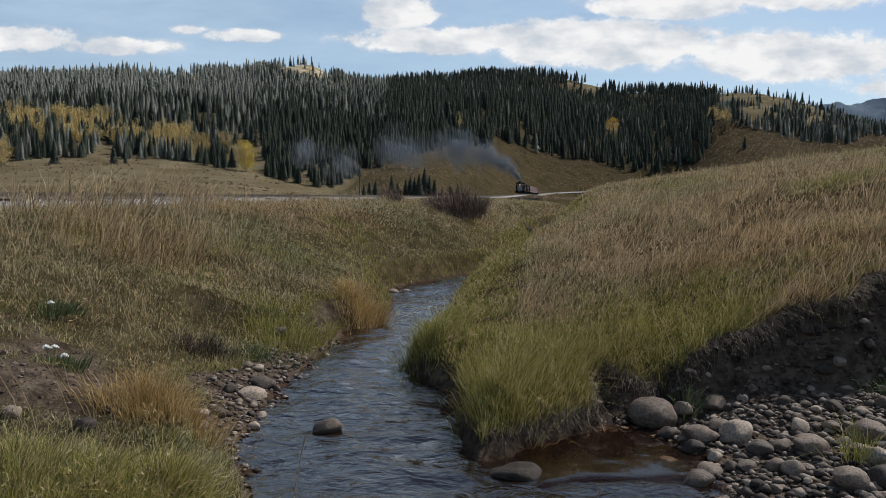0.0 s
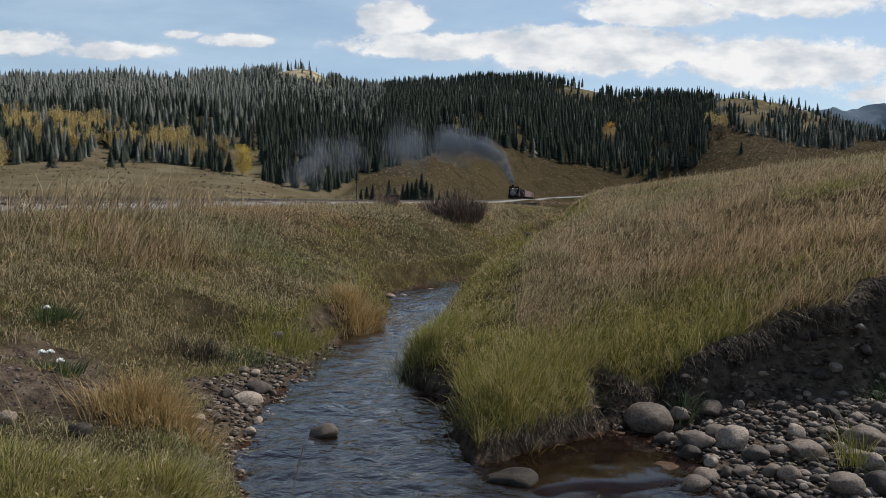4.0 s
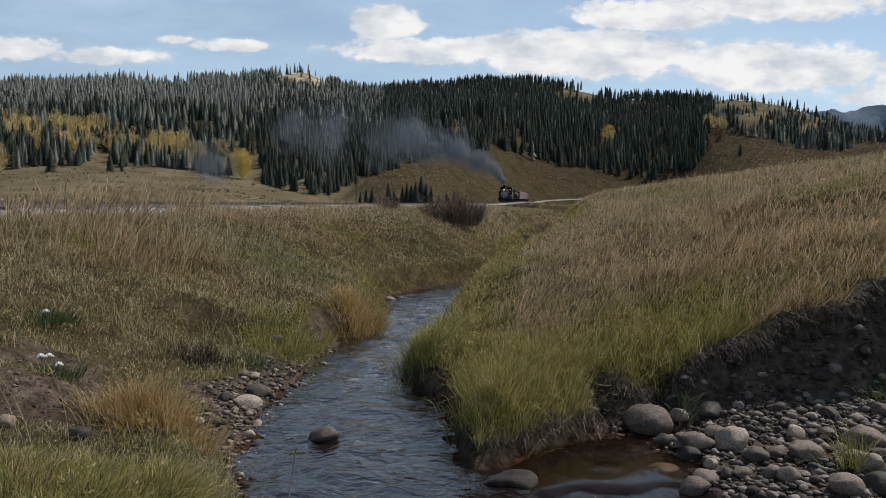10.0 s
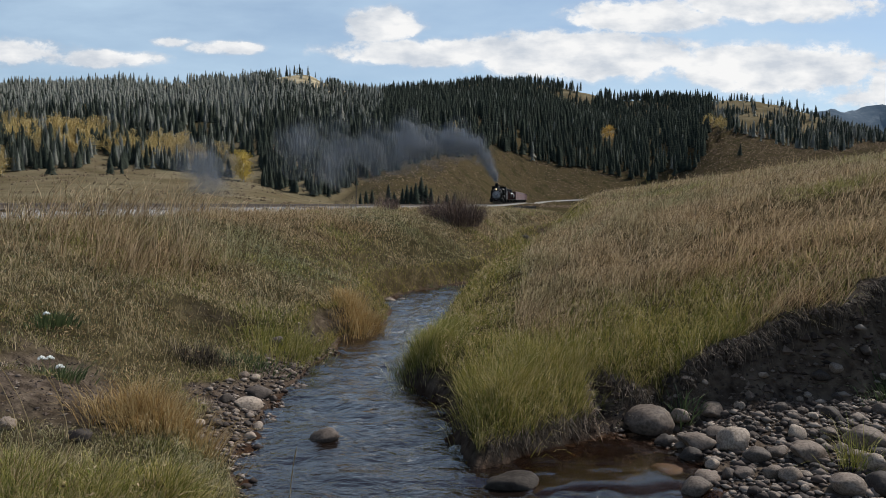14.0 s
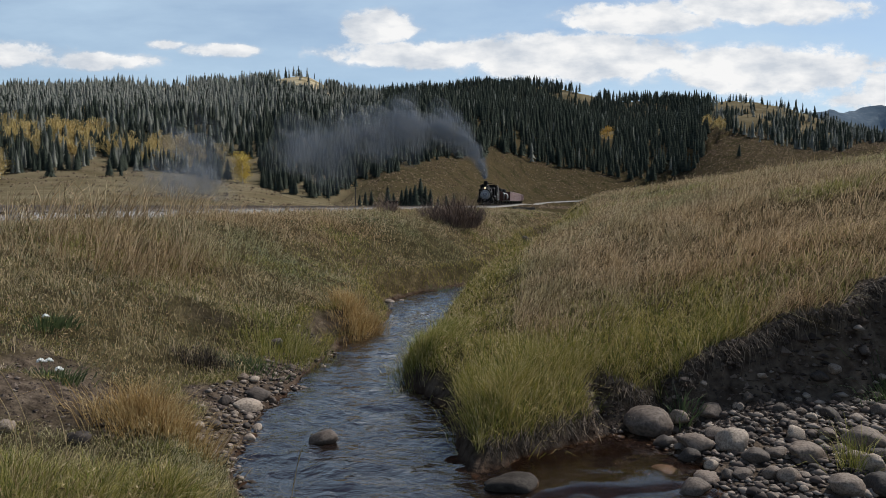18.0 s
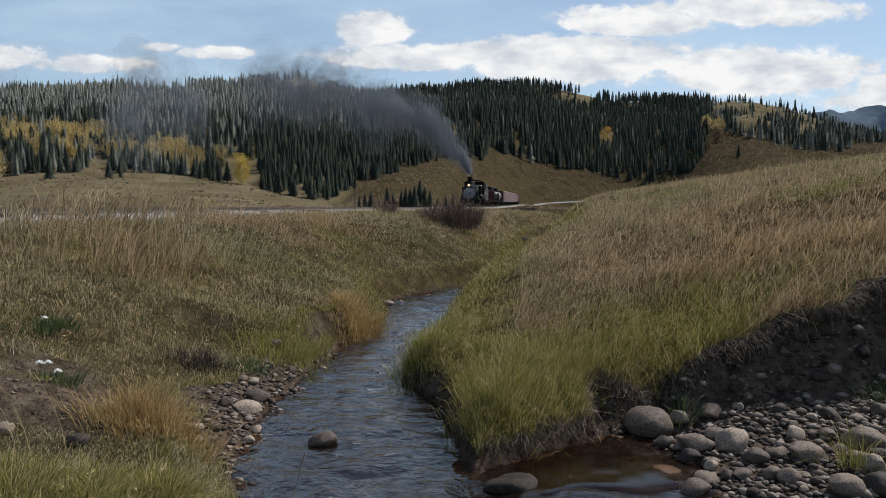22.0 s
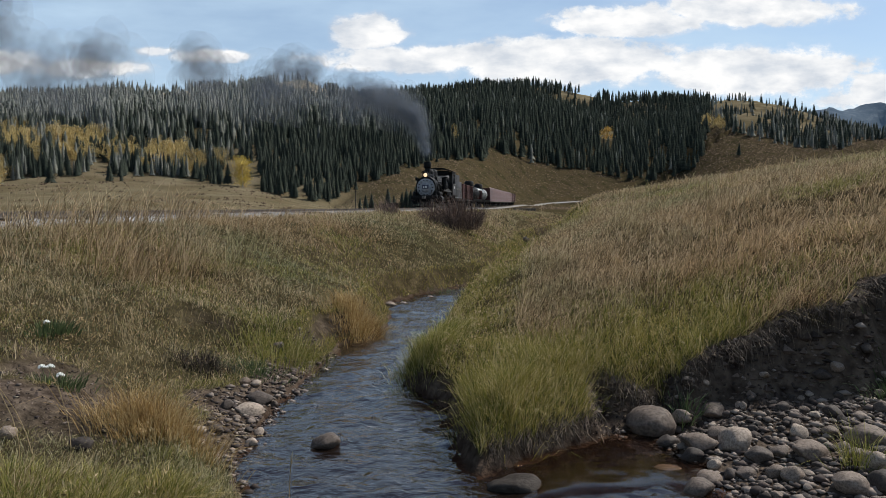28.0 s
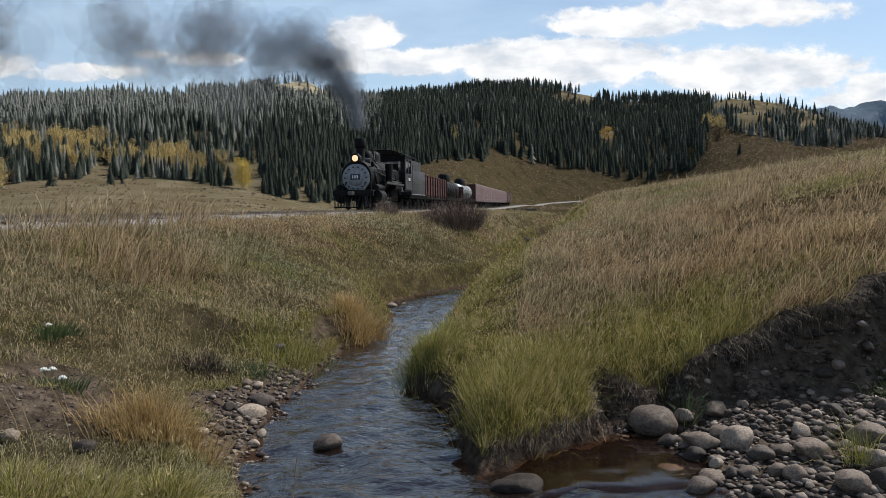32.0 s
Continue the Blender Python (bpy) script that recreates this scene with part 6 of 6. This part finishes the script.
# ---- small things on the banks
M_PETAL = material("white_petals", [(0.3, (0.62, 0.62, 0.58)), (0.7, (0.82, 0.82, 0.78))], 9, 0.8, 0)
M_LEAF = material("dark_leaves", [(0.3, (0.05, 0.075, 0.028)), (0.7, (0.12, 0.15, 0.06))], 5, 0.7, 0, island=0.6, through_light=0.2)
M_OLD_WOOD = material("old_grey_wood", [(0.3, (0.04, 0.033, 0.027)), (0.7, (0.13, 0.11, 0.09))], 5, 0.95, 0.4)


def hanging_roots():
    """Roots and dead grass that hang from the lip of the cut bank."""
    n = 1100
    x = rng.uniform(0.35, 4.6, n)
    lip = np.where(x > 1.45, 6.42 + 0.03 * (x - 1.5) + 0.12 * fbm(x * 1.6, x * 0, 24) + 0.30 + 0.07 * np.clip(x - 1.6, 0, 3), 5.62 + 0.68 * (x - 0.29))
    y = lip + rng.normal(0, 0.05, n) + 0.03
    z = height(x, y) + 0.02
    L_ = rng.uniform(0.05, 0.36, n)
    tx, ty = x + rng.normal(0, 0.07, n), y - rng.uniform(0.05, 0.22, n)
    tz = np.maximum(z - L_, 0.04)
    mx, my, mz = (x + tx) / 2 + rng.normal(0, 0.02, n), (y + ty) / 2 - 0.07, z - L_ * 0.25
    w = rng.uniform(0.001, 0.003, n)
    v = np.stack([np.stack([x - w, y, z], -1), np.stack([x + w, y, z], -1), np.stack([mx + w, my, mz], -1), np.stack([mx - w, my, mz], -1), np.stack([tx, ty, tz], -1)], 1).reshape(-1, 3)
    k = np.arange(n) * 5
    me = mesh_from("hanging_roots", v, np.stack([k, k + 1, k + 2, k + 3], -1), np.stack([k + 3, k + 2, k + 4], -1), False)
    me.materials.append(M_ROOT)
    tagged(new("hanging_roots", me), "pale roots and dead grass hanging from the cut bank", "roots", kind="stuff")


hanging_roots()


def yarrow(x, y, h, heads):
    t = tagged(new("yarrow_plant"), "low leafy plant with flat white flower heads", "flower", "white flowers on the bank")
    t.location = (x, y, float(height(x, y)))
    n = 340
    px, py = rng.normal(0, 0.13, n), rng.normal(0, 0.10, n)
    leaf_mass = part("leaf_mass", blades("leaf_mass", px, py, np.full(n, 0.0), rng.uniform(0.05, 0.16, n), np.full(n, 0.012), px * 3, py * 3, M_LEAF), M_LEAF, t)
    tagged(leaf_mass, kind="stuff")
    for hx, hy, hz in heads:
        f = part("stem", tube(bmesh.new(), (hx * 0.3, hy * 0.3, 0), (hx, hy, hz), 0.004, 0.003, 6), M_LEAF, t)
        b = bmesh.new()
        for k in range(10):
            a, d = k * 2.4, 0.010 * math.sqrt(k)
            bmesh.ops.create_icosphere(b, subdivisions=1, radius=0.011, matrix=Matrix.Translation((hx + d * math.cos(a), hy + d * math.sin(a), hz + 0.012 - 0.0025 * k)))
        part("flower_head", b, M_PETAL, f)
    return t


yarrow(-3.34, 6.2, 0.2, ((-0.07, 0.0, 0.2), (0.11, -0.05, 0.14), (-0.03, 0.06, 0.19)))
yarrow(-3.9, 7.2, 0.2, ((0.0, 0.0, 0.12),))


def weed(x, y, rad, n, h, label):
    px, py = rng.normal(0, 0.5, n), rng.normal(0, 0.5, n)
    bx, by = x + px * rad, y + py * rad
    return tagged(new("weed", blades("weed", bx, by, height(bx, by), h * rng.uniform(0.4, 1.1, n), np.full(n, 0.012), px + rng.normal(0, 0.3, n), py + rng.normal(0, 0.3, n), M_LEAF)), label, "weed", kind="stuff")


weed(4.15, 6.45, 0.32, 500, 0.2, "dark green weeds on the crumbling bank")
weed(2.15, 6.5, 0.12, 60, 0.22, "sparse weeds between the stones")
weed(-2.2, 8.2, 0.35, 420, 0.1, "low green weeds behind the beach")
weed(0.3, 17.4, 0.5, 500, 0.14, "green cress by the water")


def stalk(x, y, h, lean, label):
    """One tall bent grass stalk with its seed head."""
    t = tagged(new("grass_stalk"), label, "grass stalk", "single tall stalks")
    t.location = (x, y, float(height(x, y)) - 0.02)
    b = bmesh.new()
    last = Vector((0, 0, 0))
    for k in range(1, 6):
        f = k / 5
        p = Vector((lean * f * f, 0.05 * f, h * f))
        tube(b, last, p, 0.0028, 0.0022, 5)
        last = p
    stem = part("stem", b, M_STRAW, t)
    s = bmesh.new()
    tube(s, last - Vector((lean * 0.2, 0, h * 0.1)), last + Vector((lean * 0.1, 0, h * 0.03)), 0.005, 0.001, 6)
    part("seed_head", s, M_STRAW, t)
    SWAYING.append((t, 3.5))


for x, y, h, lean in ((-0.98, 4.6, 0.55, 0.06), (0.98, 4.75, 0.3, 0.05), (-2.6, 4.6, 0.7, -0.35), (-2.75, 4.7, 0.75, -0.45), (-2.45, 4.75, 0.6, -0.2), (-2.95, 4.5, 0.8, -0.5), (-1.3, 4.55, 0.3, -0.04),
                      (-0.42, 8.55, 0.3, -0.05), (-0.47, 8.5, 0.26, 0.03), (-0.52, 8.6, 0.22, -0.03)):
    stalk(x, y, h, lean, "tall bleached grass stalk")


def dead_branch(x, y, z, length, turn, label):
    t = tagged(new("dead_branch"), label, "branch", "dead branches")
    b = bmesh.new()
    last = Vector((0, 0, 0))
    for k in range(1, 5):
        p = Vector((length * k / 4, 0.03 * math.sin(k * 2), 0.06 * math.sin(k * 1.3)))
        tube(b, last, p, 0.016 * (1.15 - k / 5), 0.016 * (0.95 - k / 5), 7)
        last = p
    tube(b, (length * 0.4, 0, 0.03), (length * 0.62, 0.1, 0.12), 0.008, 0.003, 6)
    part("wood", b, M_ROOT, t)
    t.matrix_basis = pose(x, y, z, 0, 10, turn)


dead_branch(3.75, 6.85, 1.12, 0.5, 12, "bleached root jutting from the bank")
dead_branch(2.55, 7.1, float(height(2.55, 7.1)) + 0.02, 0.3, 60, "bleached root at the lip of the bank")

# the mile post, a switch box and old timbers along the line
pole = tagged(new("line_pole"), "thin dark wooden pole beside the track", "pole")
pole.location = (-22.4, 190, float(height(-22.4, 190)))
part("post", tube(bmesh.new(), (0, 0, -0.3), (0.05, 0, 5.6), 0.14, 0.10, 10), M_OLD_WOOD, pole)
part("crossarm", box(bmesh.new(), -0.5, 0.5, -0.06, 0.06, 4.9, 5.05, 0.01), M_OLD_WOOD, pole)
part("cap", tube(bmesh.new(), (0.05, 0, 5.6), (0.05, 0, 5.7), 0.12, 0.03, 10), M_OLD_WOOD, pole)
sb = tagged(new("switch_box"), "small dark iron box beside the track", "box")
sb.matrix_basis = on_track(float(np.interp(62, ARC_Y, ARC_S)), -2.6)
part("body", box(bmesh.new(), -0.25, 0.25, -0.35, 0.35, -0.4, 0.35, 0.03), M_BLACK, sb)
part("lid", box(bmesh.new(), -0.3, 0.3, -0.4, 0.4, 0.35, 0.42, 0.02), M_BLACK, sb)
for k, (x, y, w, turn) in enumerate(((9.1, 86, 1.3, 10), (9.9, 88, 1.1, -14), (10.7, 90, 1.2, 5), (8.4, 84, 0.9, 35))):
    tb = tagged(new("old_timber"), "dark weathered timber lying beside the track", "timber", "old timbers by the culvert")
    part("beam", box(bmesh.new(), -w / 2, w / 2, -0.16, 0.16, 0, 0.34, 0.03), M_OLD_WOOD, tb)
    tb.matrix_basis = pose(x, y, float(height(x, y)), 0, 0, turn)

# ---- smoke
def smoke_material(name, alpha):
    m = bpy.data.materials.new(name)
    m.use_nodes = True
    n, l = m.node_tree.nodes, m.node_tree.links
    b = n["Principled BSDF"]
    tc, t, r = n.new("ShaderNodeTexCoord"), n.new("ShaderNodeTexNoise"), n.new("ShaderNodeMapRange")
    t.inputs["Scale"].default_value, t.inputs["Detail"].default_value = 0.5, 2
    l.new(tc.outputs["Object"], t.inputs["Vector"])
    r.inputs["From Min"].default_value, r.inputs["From Max"].default_value = 0.3, 0.7
    r.inputs["To Min"].default_value, r.inputs["To Max"].default_value = alpha * 0.5, alpha * 1.5
    l.new(t.outputs["Fac"], r.inputs["Value"])
    l.new(r.outputs["Result"], b.inputs["Alpha"])
    b.inputs["Base Color"].default_value = (0.31, 0.33, 0.36, 1)
    b.inputs["Roughness"].default_value, b.inputs["Specular IOR Level"].default_value = 1.0, 0.0
    return m


M_SMOKE = [smoke_material("coal_smoke", 0.034), smoke_material("rising_smoke", 0.031), smoke_material("drifting_smoke", 0.044), smoke_material("thin_smoke", 0.026)]
PUFFS = []


def puff_mesh(radius, mt, seed):
    """A loose billow: many faint overlapping lumps, denser in the middle."""
    g = np.random.default_rng(seed)
    bm = bmesh.new()
    for k in range(30):
        p = g.normal(0, 0.42, 3) * radius
        s = radius * g.uniform(0.35, 0.8)
        bmesh.ops.create_icosphere(bm, subdivisions=2, radius=1, matrix=Matrix.Translation(p) @ Euler(g.uniform(0, 6, 3)).to_matrix().to_4x4() @ Matrix.Diagonal((s, s * g.uniform(0.6, 1), s * g.uniform(0.6, 1), 1)))
    me = from_bm("puff", bm, False)
    me.shade_smooth()
    me.materials.append(mt)
    return me


SMOKE_RISE = (0, 0.2, 0.4, 2.0, 1.3, 4.2, 3.5, 6.6, 10, 9.5, 70, 12)
for i_ in range(32):
    X_ = 0.12 * 1.225 ** i_
    way_ = X_ + float(np.interp(X_, SMOKE_RISE[0::2], SMOKE_RISE[1::2]))
    R_ = min(0.26 + 0.15 * way_, 5.0)
    mt_ = M_SMOKE[0 if i_ < 9 else 1 if i_ < 18 else 2 if i_ < 26 else 3]
    pf = tagged(new("smoke_puff", puff_mesh(R_, mt_, 300 + i_)), "translucent dark grey coal smoke drifting from the chimney", "smoke", "smoke plume", "stuff")
    PUFFS.append((pf, X_, i_))
PLUME_X = (0, 0.5, 1.5, 4, 8, 14, 20, 28, 38, 50, 75)
PLUME = ((0, (0.2, 1.2, 2.6, 4.8, 6.8, 8.6, 9.7, 9.4, 8.2, 7.0, 5.5)), (6, (0.2, 1.5, 4.0, 9.0, 11.3, 11.4, 11.0, 10.6, 10.2, 8.0, 3.5)), (10, (0.2, 1.0, 2.4, 4.5, 6.4, 8.4, 9.8, 11.4, 12.4, 10.8, 7.0)),
         (14, (0.2, 1.6, 3.6, 7.2, 7.8, 7.4, 7.0, 6.4, 5.4, 4.0, 3.0)), (17, (0.2, 1.8, 4.2, 7.4, 9.2, 9.0, 7.4, 5.0, 3.6, 2.5, 2.0)), (19, (0.3, 2.4, 4.4, 7.2, 8.8, 9.0, 8.0, 6.5, 3.0, 2.5, 2.0)),
         (21, (0.3, 2.0, 4.0, 7.5, 10.0, 10.8, 11.0, 9.5, 6.5, 5.0, 5.0)), (23, (0.3, 1.0, 2.2, 4.4, 7.0, 9.4, 13.0, 17.0, 18.0, 17.0, 15.0)), (25, (0.3, 1.0, 2.2, 4.8, 7.6, 10.5, 13.5, 15.5, 16.0, 16.0, 16.0)),
         (28, (0.3, 2.6, 4.2, 5.5, 6.2, 8.0, 8.3, 9.0, 11.0, 12.0, 12.0)), (30, (0.3, 2.1, 3.3, 5.0, 6.6, 6.6, 6.5, 8.0, 10.0, 11.0, 12.0)), (32, (0.4, 2.5, 4.0, 5.2, 6.0, 6.2, 6.3, 8.0, 10.0, 12.0, 12.0)))


def plume_at(x, t):
    ts = [p[0] for p in PLUME]
    return float(np.interp(t, ts, [np.interp(x, PLUME_X, p[1]) for p in PLUME]))


def smoke_motion():
    for ob, x0, i in PUFFS:
        rows = []
        for k in range(17):
            t = 2.0 * k
            x = x0 * (1 + 0.10 * math.sin(0.5 * t + 1.9 * i)) * (1 + 1.5 * float(smooth(21, 29, t) * smooth(3, 14, x0)))
            top = on_track(train_s(t)) @ Vector((0, 0, 3.95))
            sway = 0.10 * x * math.sin(0.37 * t + 2.3 * i)
            rows.append((t, pose(top.x - x, top.y + 0.25 * x + sway, top.z + plume_at(x, t) + 0.06 * x * math.sin(0.8 * t + 2.7 * i), 9 * t + 40 * i, 12 * t, 7 * t)))
        walk(ob, rows)


# ---- what moves
def motions():
    for thing, back in TRAIN:
        walk(thing, [(t, on_track(train_s(t) + back)) for t in (0, 4, 8, 12, 16, 20, 24, 28, 32)])
    # driving wheels and rods turn with the way gone
    steps = int(SPEED * 32 / DRIVE_R / 1.25) + 1
    for w, x, y, r in SPINNING:
        walk(w, [(32 * k / steps, pose(x, 0.53 if y > 0 else -0.53, r, 0, math.degrees(SPEED * 32 * k / steps / DRIVE_R) % 360 + (90 if y < 0 else 0))) for k in range(steps + 1)])
    for rod, x, y in RODS:
        rows = []
        for k in range(steps + 1):
            a = -SPEED * 32 * k / steps / DRIVE_R - (math.pi / 2 if y < 0 else 0)
            rows.append((32 * k / steps, pose(x + 0.25 * math.cos(a), y, DRIVE_R + 0.25 * math.sin(a))))
        walk(rod, rows)
    walk(clouds, [(0, pose(0, 0, 0, 0.0, 0, 0.0)), (32, pose(0, 0, 0, -0.5, 0, 2.2))])
    walk(water, [(0, pose(0, 0, 0)), (32, pose(0, -14.0, 0))])
    for k, (ob, amount) in enumerate(SWAYING):
        base = Matrix.Translation(ob.location)
        walk(ob, [(t, base @ pose(0, 0, 0, 0.5 * amount * math.sin(2.1 * t + k), amount * math.sin(1.7 * t + 0.7 * k) + 0.6 * amount * math.sin(0.43 * t + k))) for t in range(33)])
    smoke_motion()


motions()
